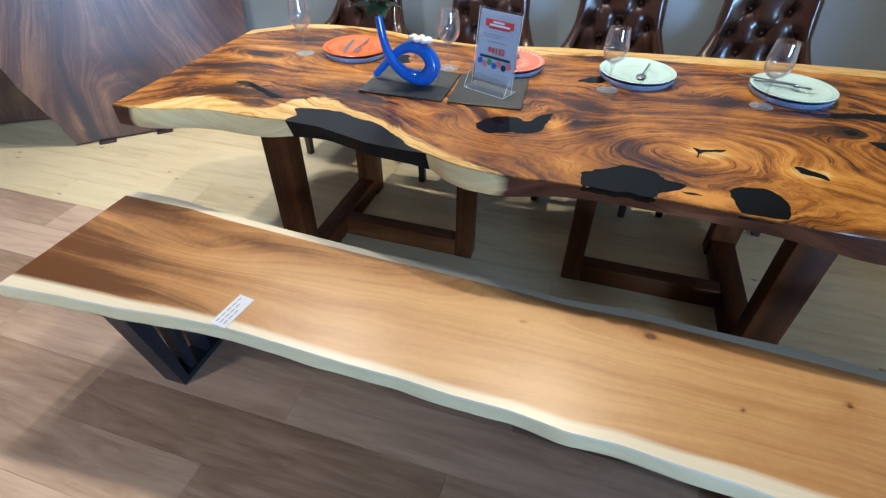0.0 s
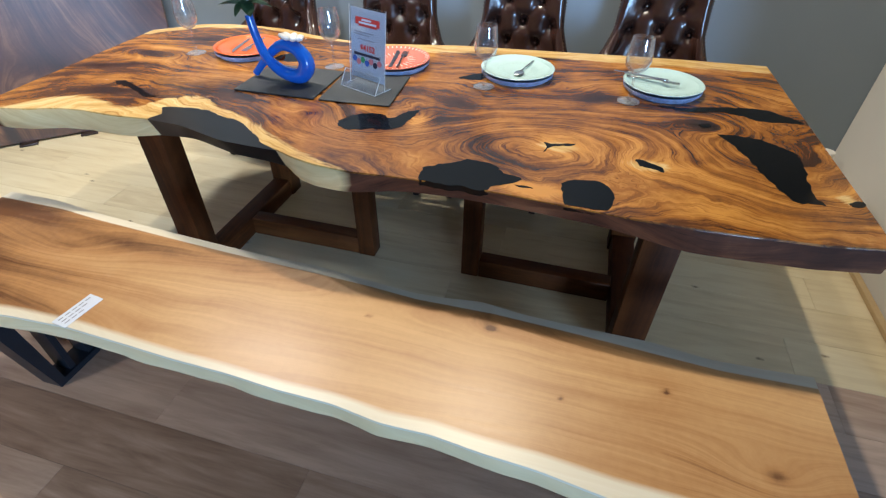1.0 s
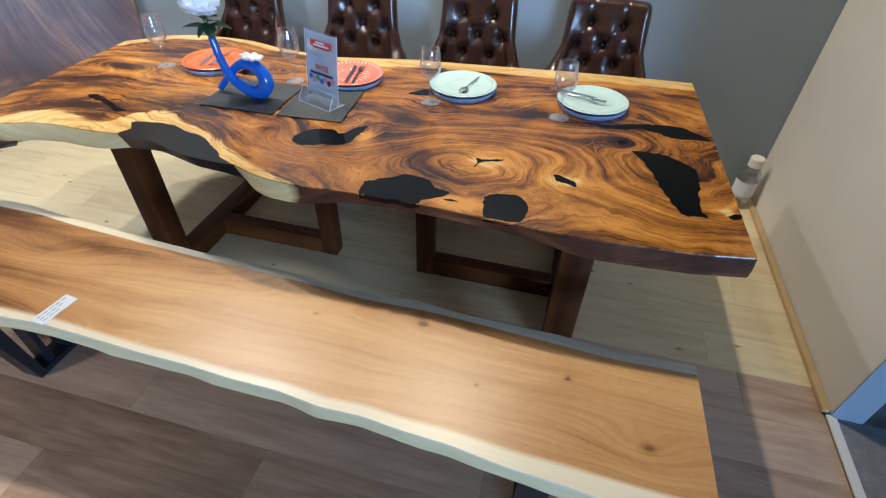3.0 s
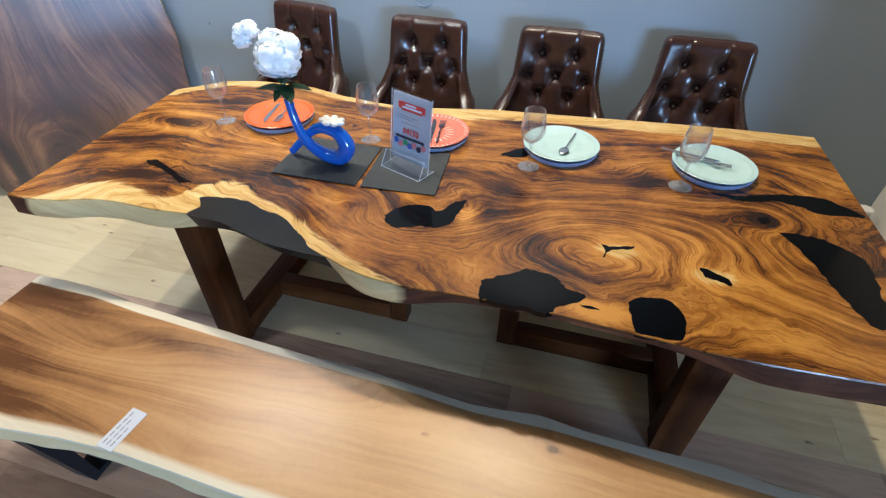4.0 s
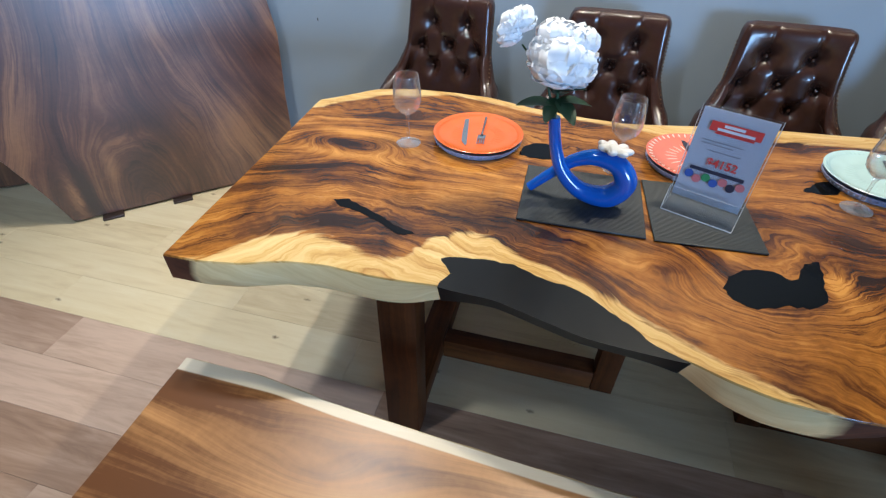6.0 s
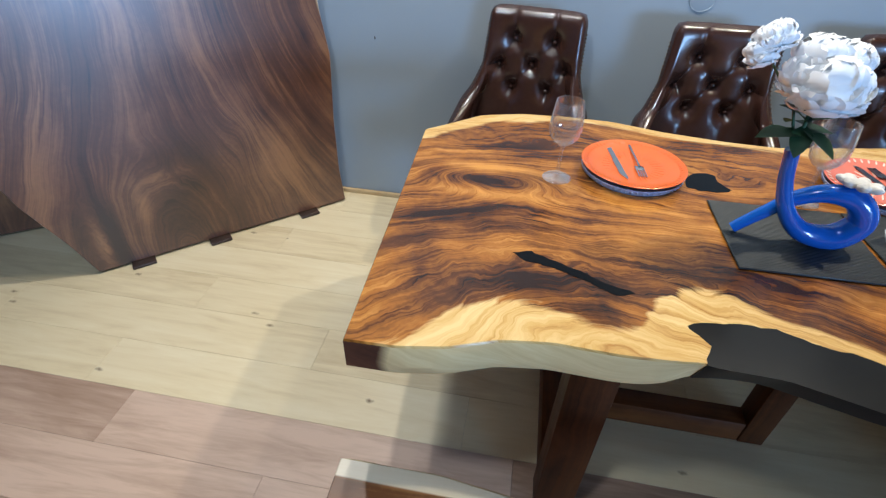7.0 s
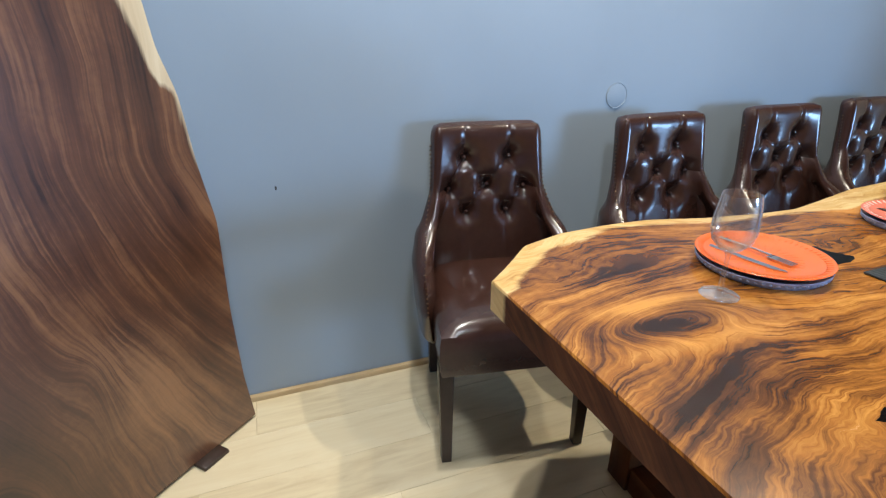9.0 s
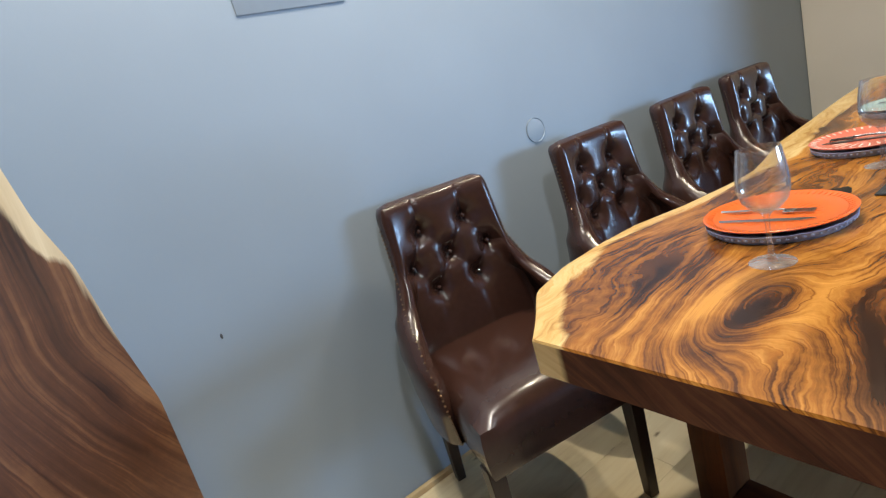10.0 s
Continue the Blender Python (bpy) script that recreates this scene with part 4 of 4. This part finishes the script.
chair = thing("dining_chair", (-1.125, 0.937, 0), "glossy dark brown leather dining chair with buttoned back and sloping arms", "chair", "chairs along the wall", -10)
shell = part("backrest", chair_shell(), M_LEATHER, chair, "buttoned glossy leather back sweeping into low arms")
part("seat", cushion(), M_LEATHER, chair, "plump leather seat")
for lx, ly, lean in ((-0.212, -0.235, 0), (0.212, -0.235, 0), (-0.185, 0.165, 0.05), (0.185, 0.165, 0.05)):
    part("leg", tapered_leg(lx, ly, lean), M_DARKWOOD, chair, "dark tapered wooden leg")
for bx, bz in BUTTONS:
    bm = bmesh.new()
    bmesh.ops.create_uvsphere(bm, u_segments=10, v_segments=6, radius=0.008)
    part("button", bm, M_LEATHER, shell, m=pose(bx, 0.165 + 0.085 * (bz - 0.42) - 0.012, bz))
for sx in (-1, 1):
    bm = bmesh.new()
    for k in range(42):
        z = 0.36 + k * 0.0128
        y = 0.165 + 0.085 * (z - 0.42) - back_reach(z)
        bmesh.ops.create_icosphere(bm, subdivisions=1, radius=0.0034, matrix=Matrix.Translation((sx * (back_half(z) + 0.001), y + 0.002, z)))
    tagged(part("nail_trim", bm, M_BRASS, shell, "row of small brass nail heads"), kind="stuff")
for cx, cy, turn in ((-0.444, 0.880, -1.5), (0.152, 0.888, -2.5), (0.752, 0.925, -3.0)):
    copy_thing(chair, pose(cx, cy, 0, 0, 0, turn))

# ---- tableware ----
TOP = 0.7502
PLATE = ((0.0, 0.006), (0.085, 0.006), (0.105, 0.010), (0.124, 0.0165), (0.128, 0.0175), (0.130, 0.0165), (0.128, 0.0140), (0.107, 0.0065), (0.086, 0.0), (0.0, 0.0))


def plate(name, where, mat, label, relief_mat=None, rays=0):
    ob = thing(name, where, label, "plate", "plates on the table")
    part("dish", lathe(PLATE, 72), mat, ob)
    if rays:
        for ring_r, count, length in ((0.118, rays, 0.016), (0.062, rays // 2, 0.036)):
            bm = bmesh.new()
            for k in range(count):
                a = 2 * math.pi * k / count
                zz = 0.0150 if ring_r > 0.1 else 0.0062
                tilt = -16 if ring_r > 0.1 else 0
                mm = pose(0, 0, 0, 0, 0, math.degrees(a)) @ pose(ring_r, 0, zz, 0, tilt, 0) @ Matrix.Diagonal((length / 2, 0.0030 if ring_r > 0.1 else 0.0024, 0.0012, 1))
                bmesh.ops.create_icosphere(bm, subdivisions=1, radius=1.0, matrix=mm)
            tagged(part("relief_ring", bm, relief_mat, ob, "raised pattern on the plate"), kind="stuff")
    return ob


def blue_plate(x, y):
    ob = thing("blue_plate", (x, y, TOP), "patterned slate-blue plate under another plate", "plate", "plates on the table")
    part("dish", lathe(((0.0, 0.004), (0.110, 0.004), (0.119, 0.015), (0.1265, 0.0185), (0.1275, 0.0175), (0.1262, 0.0150), (0.116, 0.0), (0.0, 0.0)), 72), M_BLUEPLATE, ob)
    bm = bmesh.new()
    for k in range(60):
        a = 2 * math.pi * k / 60
        bmesh.ops.create_icosphere(bm, subdivisions=1, radius=0.0036, matrix=Matrix.Translation((0.1236 * math.cos(a), 0.1236 * math.sin(a), 0.0105)))
    tagged(part("beaded_rim", bm, M_BLUEPLATE, ob, "small beads round the rim"), kind="stuff")


STACK = TOP + 0.0125
for px, py, mat, name, label, rmat, rays in ((-0.806, 0.334, M_ORANGE, "orange_plate", "glossy orange plate with a fine raised rim on a blue plate", M_ORANGE, 64),
                                             (-0.210, 0.365, M_CORAL, "coral_plate", "coral plate with a white lace pattern on a blue plate", M_LACE, 44),
                                             (0.243, 0.396, M_MINT, "mint_plate", "pale mint plate with fine relief on a blue plate", M_MINT, 64),
                                             (0.735, 0.398, M_MINT, "mint_plate", "pale mint plate with knife and fork on a blue plate", M_MINT, 64)):
    blue_plate(px, py)
    plate(name, (px, py, STACK), mat, label, rmat, rays)


def knife(where, rz, mat, label):
    ob = thing("knife", where, label, "knife", "cutlery on the plates", rz)
    bm = bmesh.new()
    outline = ((-0.09, -0.006), (-0.01, -0.007), (0.0, -0.009), (0.07, -0.009), (0.095, 0.002), (0.09, 0.006), (0.0, 0.006), (-0.09, 0.006))
    hi, lo = [bm.verts.new((*p, 0.0028)) for p in outline], [bm.verts.new((*p, 0)) for p in outline]
    bm.faces.new(hi)
    bm.faces.new(lo[::-1])
    for k in range(len(outline)):
        bm.faces.new((lo[k], lo[(k + 1) % 8], hi[(k + 1) % 8], hi[k]))
    part("blade", bm, mat, ob, smooth=False)


def spoon(where, rz, mat, label, fork=False):
    name = "fork" if fork else "spoon"
    ob = thing(name, where, label, name, "cutlery on the plates", rz)
    pts = [(-0.085, 0, 0.003), (-0.05, 0, 0.004), (0.0, 0, 0.007), (0.035, 0, 0.006)]
    part("handle", tube(pts, [0.0045, 0.0038, 0.0026, 0.0034], 10), mat, ob)
    if fork:
        part("root", box(0.032, 0.052, -0.011, 0.011, 0.003, 0.0056, 0.001), mat, ob)
        for k in range(4):
            y = -0.009 + k * 0.006
            part("tine", box(0.0515, 0.085, y - 0.0014, y + 0.0014, 0.003, 0.0052), mat, ob)
    else:
        bm = bmesh.new()
        bmesh.ops.create_uvsphere(bm, u_segments=18, v_segments=10, radius=1, matrix=Matrix.Translation((0.058, 0, 0.0055)) @ Matrix.Diagonal((0.026, 0.0165, 0.0048, 1)))
        part("bowl", bm, mat, ob)


ON = STACK + 0.0064
knife((-0.846, 0.350, ON), -80, M_CUTLERY, "steel table knife on the orange plate")
spoon((-0.796, 0.358, ON), -85, M_CUTLERY, "steel fork on the orange plate", True)
knife((-0.215, 0.375, ON), 100, M_DARKCUT, "dark steel knife on the coral plate")
spoon((-0.185, 0.372, ON), 98, M_DARKCUT, "dark steel fork on the coral plate", True)
spoon((0.268, 0.405, ON), -102, M_CUTLERY, "steel spoon on the mint plate")
knife((0.66, 0.425, STACK + 0.0185), -14, M_CUTLERY, "dark steel knife across the mint plate")
spoon((0.70, 0.395, STACK + 0.0150), -10, M_CUTLERY, "steel fork across the mint plate", True)

GLASS_FOOT = ((0.0, 0.0), (0.0345, 0.0004), (0.0355, 0.0012), (0.0345, 0.0022), (0.020, 0.0040), (0.0075, 0.008), (0.0046, 0.016), (0.0038, 0.04), (0.0038, 0.070), (0.0048, 0.082), (0.0085, 0.0895), (0.0, 0.0905))
GLASS_BOWL = ((0.0, 0.0907), (0.0085, 0.0900), (0.022, 0.098), (0.034, 0.112), (0.0385, 0.130), (0.0385, 0.150), (0.0355, 0.175), (0.0320, 0.1978), (0.0318, 0.1990), (0.0310, 0.1990), (0.0345, 0.175), (0.0373, 0.150), (0.0373, 0.130),
              (0.0330, 0.114), (0.021, 0.101), (0.008, 0.0935), (0.0, 0.0925))
for k, (gx, gy) in enumerate(((-0.995, 0.262), (-0.416, 0.279), (0.152, 0.251), (0.627, 0.265))):
    g = thing("wine_glass", (gx, gy, TOP + 0.0004), "clear stemmed wine glass standing empty on the table", "wine glass", "wine glasses")
    part("bowl", lathe(GLASS_BOWL, 48), M_GLASS, g, "thin clear glass bowl")
    part("stem", lathe(GLASS_FOOT, 40), M_CRYSTAL, g, "solid clear stem and foot")

# ---- slate mats, vase and price stand ----
for name, mx0, mx1, my0, my1, rz in (("slate_mat", -0.642, -0.352, -0.020, 0.232, 1.0), ("slate_mat", -0.342, -0.104, -0.010, 0.246, 4.0)):
    mat_ob = tagged(new(name, mesh_of(box((mx0 - mx1) / 2, (mx1 - mx0) / 2, (my0 - my1) / 2, (my1 - my0) / 2, 0, 0.0042, 0.0012, 1), name, M_SLATE)), "flat black slate place mat", "place mat", "slate mats")
    mat_ob.matrix_basis = pose((mx0 + mx1) / 2, (my0 + my1) / 2, TOP + 0.0012, 0, 0, rz)
MAT = TOP + 0.0056
vase = thing("vase", (-0.53, 0.088, MAT), "cobalt-blue glazed vase looped like a ribbon", "vase", rz=-3)
LOOP = ((-0.097, 0.012), (-0.052, 0.058), (-0.006, 0.100), (0.043, 0.122), (0.094, 0.113), (0.119, 0.070), (0.088, 0.029), (0.026, 0.034), (-0.024, 0.080), (-0.050, 0.140), (-0.064, 0.207))
DEEP = (0.008, 0.010, 0.011, 0.004, 0.0, 0.0, 0.0, -0.003, -0.012, -0.009, -0.006)
FAT = (0.0115, 0.013, 0.0155, 0.019, 0.0225, 0.0265, 0.027, 0.0215, 0.0165, 0.0140, 0.0130)
line = spline([(x, y, z, r) for (x, z), y, r in zip(LOOP, DEEP, FAT)], 90)
part("body", tube([p[:3].tolist() for p in line], [float(p[3]) for p in line], 24), M_VASE, vase)
bm = bmesh.new()
for k in range(7):
    a = 2 * math.pi * k / 7
    bmesh.ops.create_uvsphere(bm, u_segments=14, v_segments=8, radius=1, matrix=Matrix.Translation((0.026 * math.cos(a), 0.026 * math.sin(a), 0)) @ pose(0, 0, 0, 0, -12, math.degrees(a)) @ Matrix.Diagonal((0.016, 0.012, 0.008, 1)))
bmesh.ops.create_uvsphere(bm, u_segments=16, v_segments=8, radius=1, matrix=Matrix.Diagonal((0.022, 0.022, 0.009, 1)))
part("ceramic_flower", bm, M_CERAMIC, vase, "white ceramic daisy", pose(0.078, 0, 0.151, -8, 6, 0))


def bloom(lumps, seed):
    """A ruffled double flower: several crowded heads (x, y, z, radius) of broad cupped petals."""
    rng = random.Random(seed)
    bm = bmesh.new()
    for ox, oy, oz, radius in lumps:
        middle = Vector((ox, oy, oz))
        for lay in range(5):
            f = lay / 4
            count = int(4 + 4 * math.sin(math.pi * (0.12 + 0.75 * f)))
            for k in range(count):
                az = 2 * math.pi * (k + 0.5 * (lay % 2)) / count + rng.uniform(-0.3, 0.3)
                el = radians(80 - 130 * f + rng.uniform(-14, 14))
                size = radius * rng.uniform(0.50, 0.72)
                puff = rng.uniform(0.85, 1.12)
                rows = []
                for i in range(6):
                    row = []
                    for j in range(7):
                        a, b = i / 5, 2 * j / 6 - 1
                        wid = size * (0.45 + 0.55 * math.sin(math.pi * min(1, 0.15 + 0.62 * a))) * (1 if a < 0.95 else 0.8)
                        rr = radius * (0.72 + 0.30 * math.sin(1.45 * a) * puff) * rng.uniform(0.985, 1.015)
                        e2 = el + (a - 0.5) * 0.75
                        c = Vector((math.cos(az) * math.cos(e2), math.sin(az) * math.cos(e2), math.sin(e2))) * rr
                        t = Vector((-math.sin(az), math.cos(az), 0))
                        ruffle = 0.0025 * a * math.sin(8 * b + 2 * k + lay)
                        row.append(bm.verts.new(middle + c + t * b * wid - c.normalized() * (0.14 * wid * b * b - ruffle)))
                    rows.append(row)
                for i in range(5):
                    for j in range(6):
                        bm.faces.new((rows[i][j], rows[i + 1][j], rows[i + 1][j + 1], rows[i][j + 1]))
        bmesh.ops.create_icosphere(bm, subdivisions=2, radius=radius * 0.88, matrix=Matrix.Translation(middle))
    return bm


def leaf(length, width):
    bm = bmesh.new()
    rows = []
    for i in range(8):
        a = i / 7
        w = width * math.sin(math.pi * min(1, a * 0.93 + 0.06)) ** 0.8
        rows.append([bm.verts.new((a * length, b * w, -0.35 * length * a * a + 0.15 * w * abs(b))) for b in (-1, -0.5, 0, 0.5, 1)])
    for r0, r1 in zip(rows, rows[1:]):
        for j in range(4):
            bm.faces.new((r0[j], r1[j], r1[j + 1], r0[j + 1]))
    bmesh.ops.solidify(bm, geom=bm.faces[:], thickness=0.0012)
    return bm


NECK = Vector((-0.594, 0.085, MAT + 0.205))
flowers = thing("flower_bunch", NECK, "two white artificial peonies with green leaves in a blue vase", "flowers")
part("stem", tube([(0, 0, -0.03), (0.0, 0, 0.03), (-0.004, 0.002, 0.09)], [0.004, 0.0035, 0.003], 10), M_LEAF, flowers)
part("stem", tube([(0, 0.002, 0.0), (-0.03, 0.008, 0.08), (-0.09, 0.012, 0.145)], [0.003, 0.0025, 0.002], 10), M_LEAF, flowers)
part("bloom", bloom(((-0.016, 0.010, 0.024, 0.047), (0.022, 0.008, 0.022, 0.046), (0.002, -0.016, -0.010, 0.055), (0.026, -0.012, -0.012, 0.046), (-0.028, 0.002, 0.000, 0.042), (0.004, 0.018, 0.004, 0.050)), 3), M_PETAL, flowers, "large white peony bloom", pose(-0.006, 0.0, 0.128, -10, 5, 0))
part("bloom", bloom(((-0.014, 0, -0.012, 0.026), (0.016, 0.004, 0.008, 0.027), (-0.004, -0.006, 0.006, 0.024)), 5), M_PETAL, flowers, "small white peony bloom", pose(-0.108, 0.012, 0.178, -20, -20, 0))
for k, (az, el, size) in enumerate(((200, 20, 0.085), (150, -5, 0.07), (20, 10, 0.075), (310, -5, 0.07), (250, -20, 0.06), (90, 0, 0.07), (180, 45, 0.06), (350, 35, 0.055))):
    part("leaf", leaf(size, size * 0.30), M_LEAF, flowers, m=pose(0, 0, 0.03 + 0.004 * k, 0, -el, az))

sign = thing("price_stand", (-0.225, 0.116, MAT), "clear acrylic table stand holding a printed price card", "price stand", rz=-22)
card_lean = pose(0, 0.012, 0.004, -7, 0, 0)
part("holder", box(-0.079, 0.079, -0.0032, -0.0012, 0.0, 0.238, 0.0006, 1), M_ACRYLIC, sign, "clear acrylic sheet", card_lean)
part("foot", box(-0.079, 0.079, -0.036, 0.040, 0.0, 0.003, 0.001, 1), M_ACRYLIC, sign, "clear acrylic base")
part("lip", box(-0.079, 0.079, -0.0012, 0.0012, 0.0, 0.055, 0.0006, 1), M_ACRYLIC, sign, "clear acrylic lip", pose(0, -0.034, 0.003, -30, 0, 0))
# Pale strips painted as glints along the stand's clear edges.
part("edge", box(-0.079, 0.079, -0.0372, -0.0362, 0.0004, 0.0028), M_EDGE_GLINT, sign, "pale strip for the glint on a clear acrylic edge")
part("edge", box(-0.0800, -0.0792, -0.036, 0.040, 0.0004, 0.0028), M_EDGE_GLINT, sign, "pale strip for the glint on a clear acrylic edge")
part("edge", box(0.0792, 0.0800, -0.036, 0.040, 0.0004, 0.0028), M_EDGE_GLINT, sign, "pale strip for the glint on a clear acrylic edge")
part("edge", box(-0.079, 0.079, -0.0012, 0.0012, 0.0552, 0.0562), M_EDGE_GLINT, sign, "pale strip for the glint on a clear acrylic edge", pose(0, -0.034, 0.003, -30, 0, 0))
for side in (-1, 1):
    part("edge", box(side * 0.0797 - 0.0005, side * 0.0797 + 0.0005, -0.0012, 0.0012, 0.0, 0.055), M_EDGE_GLINT, sign, "pale strip for the glint on a clear acrylic edge", pose(0, -0.034, 0.003, -30, 0, 0))
    part("edge", box(side * 0.0797 - 0.0005, side * 0.0797 + 0.0005, -0.0032, -0.0012, 0.0, 0.238), M_EDGE_GLINT, sign, "pale strip for the glint on a clear acrylic edge", card_lean)
card = part("card", box(-0.075, 0.075, -0.0006, 0.0006, 0.018, 0.232), M_PAPER, sign, "white printed price card", card_lean)


def printed(x0, x1, z0, z1, mat, name="print_bar"):
    part(name, box(x0, x1, -0.0042, -0.0034, z0, z1), mat, card)


printed(-0.050, 0.055, 0.186, 0.207, M_RED, "red_banner")
printed(-0.036, 0.044, 0.181, 0.1855, M_RED, "red_banner")
for k, (a, b, z) in enumerate(((-0.022, 0.020, 0.2005), (-0.034, 0.042, 0.1915))):
    part("print_bar", box(a, b, -0.0050, -0.0044, z - 0.003, z + 0.003), M_PAPER, card)
for a, b, z in ((-0.055, 0.030, 0.162), (-0.055, 0.012, 0.155), (-0.038, 0.032, 0.141)):
    printed(a, b, z, z + 0.0022, M_GREY)
printed(-0.058, 0.058, 0.091, 0.099, M_INK)
for k, ink in enumerate((M_BLUEINK, M_PINKINK, M_GREENINK, M_BLUEINK, M_PINKINK, M_INK, M_PINKINK)):
    part("print_spot", lathe(((0.0, 0.0), (0.0095, 0.0), (0.0095, 0.0008), (0.0, 0.0008)), 20), ink, card, m=pose(-0.055 + k * 0.0185, -0.0034, 0.075 + 0.004 * (-1) ** k, 90, 0, 0))
text = bpy.data.curves.new("price", "FONT")
text.body, text.size, text.align_x, text.extrude = "$4152", 0.026, "CENTER", 0.0003
text.offset = 0.0006
tmp_ob = new("price_text", text)
bpy.context.view_layer.update()
text_mesh = bpy.data.meshes.new_from_object(tmp_ob.evaluated_get(bpy.context.evaluated_depsgraph_get()))
bpy.data.objects.remove(tmp_ob)
text_mesh.materials.clear()
text_mesh.materials.append(M_RED)
price = new("price_text", text_mesh)
price.parent = card
price.matrix_basis = pose(0.003, -0.0040, 0.108, 90, 0, 0)

# ---- small things on the wall and floor ----
disc = tagged(new("wall_cover", mesh_of(lathe(((0.0, 0.002), (0.040, 0.002), (0.043, 0.0012), (0.0445, 0.003), (0.0455, 0.0), (0.0, 0.0)), 40), "wall_cover", M_WALL)), "round painted blanking cover on the wall", "wall cover")
disc.matrix_basis = pose(-0.515, WALL_Y - 0.0006, 1.001, 90, 0, 0)
scuff = tagged(new("wall_mark", mesh_of(lathe(((0.0, 0.0015), (0.004, 0.001), (0.006, 0.0), (0.0, 0.0)), 9), "wall_mark", M_MARK)), "small dark chip in the wall paint", "wall mark")
scuff.matrix_basis = pose(-1.757, WALL_Y - 0.0004, 0.773, 90, 0, 0) @ Matrix.Diagonal((0.55, 1.3, 1, 1))
# Thin rectangle, slightly darker than the wall paint around it.
board = tagged(new("wall_rectangle", mesh_of(box(-0.155, 0.155, -0.004, 0.0, 0, 0.24, 0.001), "wall_rectangle", M_FLATGREY)), "slightly darker flat grey rectangle on the wall", "board")
board.location = (-1.27, WALL_Y, 1.530)
jar = thing("plastic_jar", (1.645, 1.12, 0.0), "clear plastic jar with a white cap on the floor", "jar")
part("jar_body", lathe(((0.0, 0.0), (0.048, 0.0), (0.052, 0.006), (0.052, 0.18), (0.045, 0.205), (0.030, 0.22), (0.030, 0.235), (0.0285, 0.235), (0.0285, 0.22), (0.043, 0.203), (0.050, 0.178), (0.050, 0.008), (0.0, 0.004)), 32), M_ACRYLIC, jar)
part("paper_band", lathe(((0.0525, 0.075), (0.0530, 0.075), (0.0530, 0.155), (0.0525, 0.155)), 32), M_PAPER, jar, "pale paper band")
part("cap", lathe(((0.0, 0.285), (0.030, 0.285), (0.034, 0.280), (0.034, 0.236), (0.0, 0.236)), 28), M_CERAMIC, jar, "white screw cap")

# ---- floor planks ----
PLANKS = {}


def plank(x0, x1, y0, y1, mat, shift):
    key = (round(x1 - x0, 3), round(y1 - y0, 3), mat.name)
    if key not in PLANKS:
        lx, ly = (x1 - x0) / 2 - 0.0003, (y1 - y0) / 2 - 0.0003
        bm = bmesh.new()
        e = 0.0006
        low = [bm.verts.new((sx * lx, sy * ly, -0.010)) for sx, sy in ((-1, -1), (1, -1), (1, 1), (-1, 1))]
        mid = [bm.verts.new((sx * lx, sy * ly, -e)) for sx, sy in ((-1, -1), (1, -1), (1, 1), (-1, 1))]
        hi = [bm.verts.new((sx * (lx - e), sy * (ly - e), 0)) for sx, sy in ((-1, -1), (1, -1), (1, 1), (-1, 1))]
        bm.faces.new(hi)
        for a, b in ((low, mid), (mid, hi)):
            for k in range(4):
                bm.faces.new((a[k], a[(k + 1) % 4], b[(k + 1) % 4], b[k]))
        PLANKS[key] = mesh_of(bm, "plank", mat, False)
    ob = new("plank", PLANKS[key])
    ob.parent = floor
    ob.location = ((x0 + x1) / 2, (y0 + y1) / 2, 0)


def lay(y_first, rows, width, mat, x_end, length):
    for r in range(rows):
        y0 = y_first + r * width
        y1 = min(y0 + width, WALL_Y - 0.002)
        x = -4.9 - (r * 0.437 % 1) * length
        while x < x_end - 0.01:
            a, b = max(x, -4.9), min(x + length, x_end)
            if b - a > 0.02:
                plank(a, b, y0, y1, mat, r)
            x += length


SEAM = -0.075
lay(SEAM, 7, 0.1875, M_PALE, WALL_X - 0.002, 1.25)
lay(SEAM - 28 * 0.185, 28, 0.185, M_BROWN, WALL_X - 0.018, 1.22)
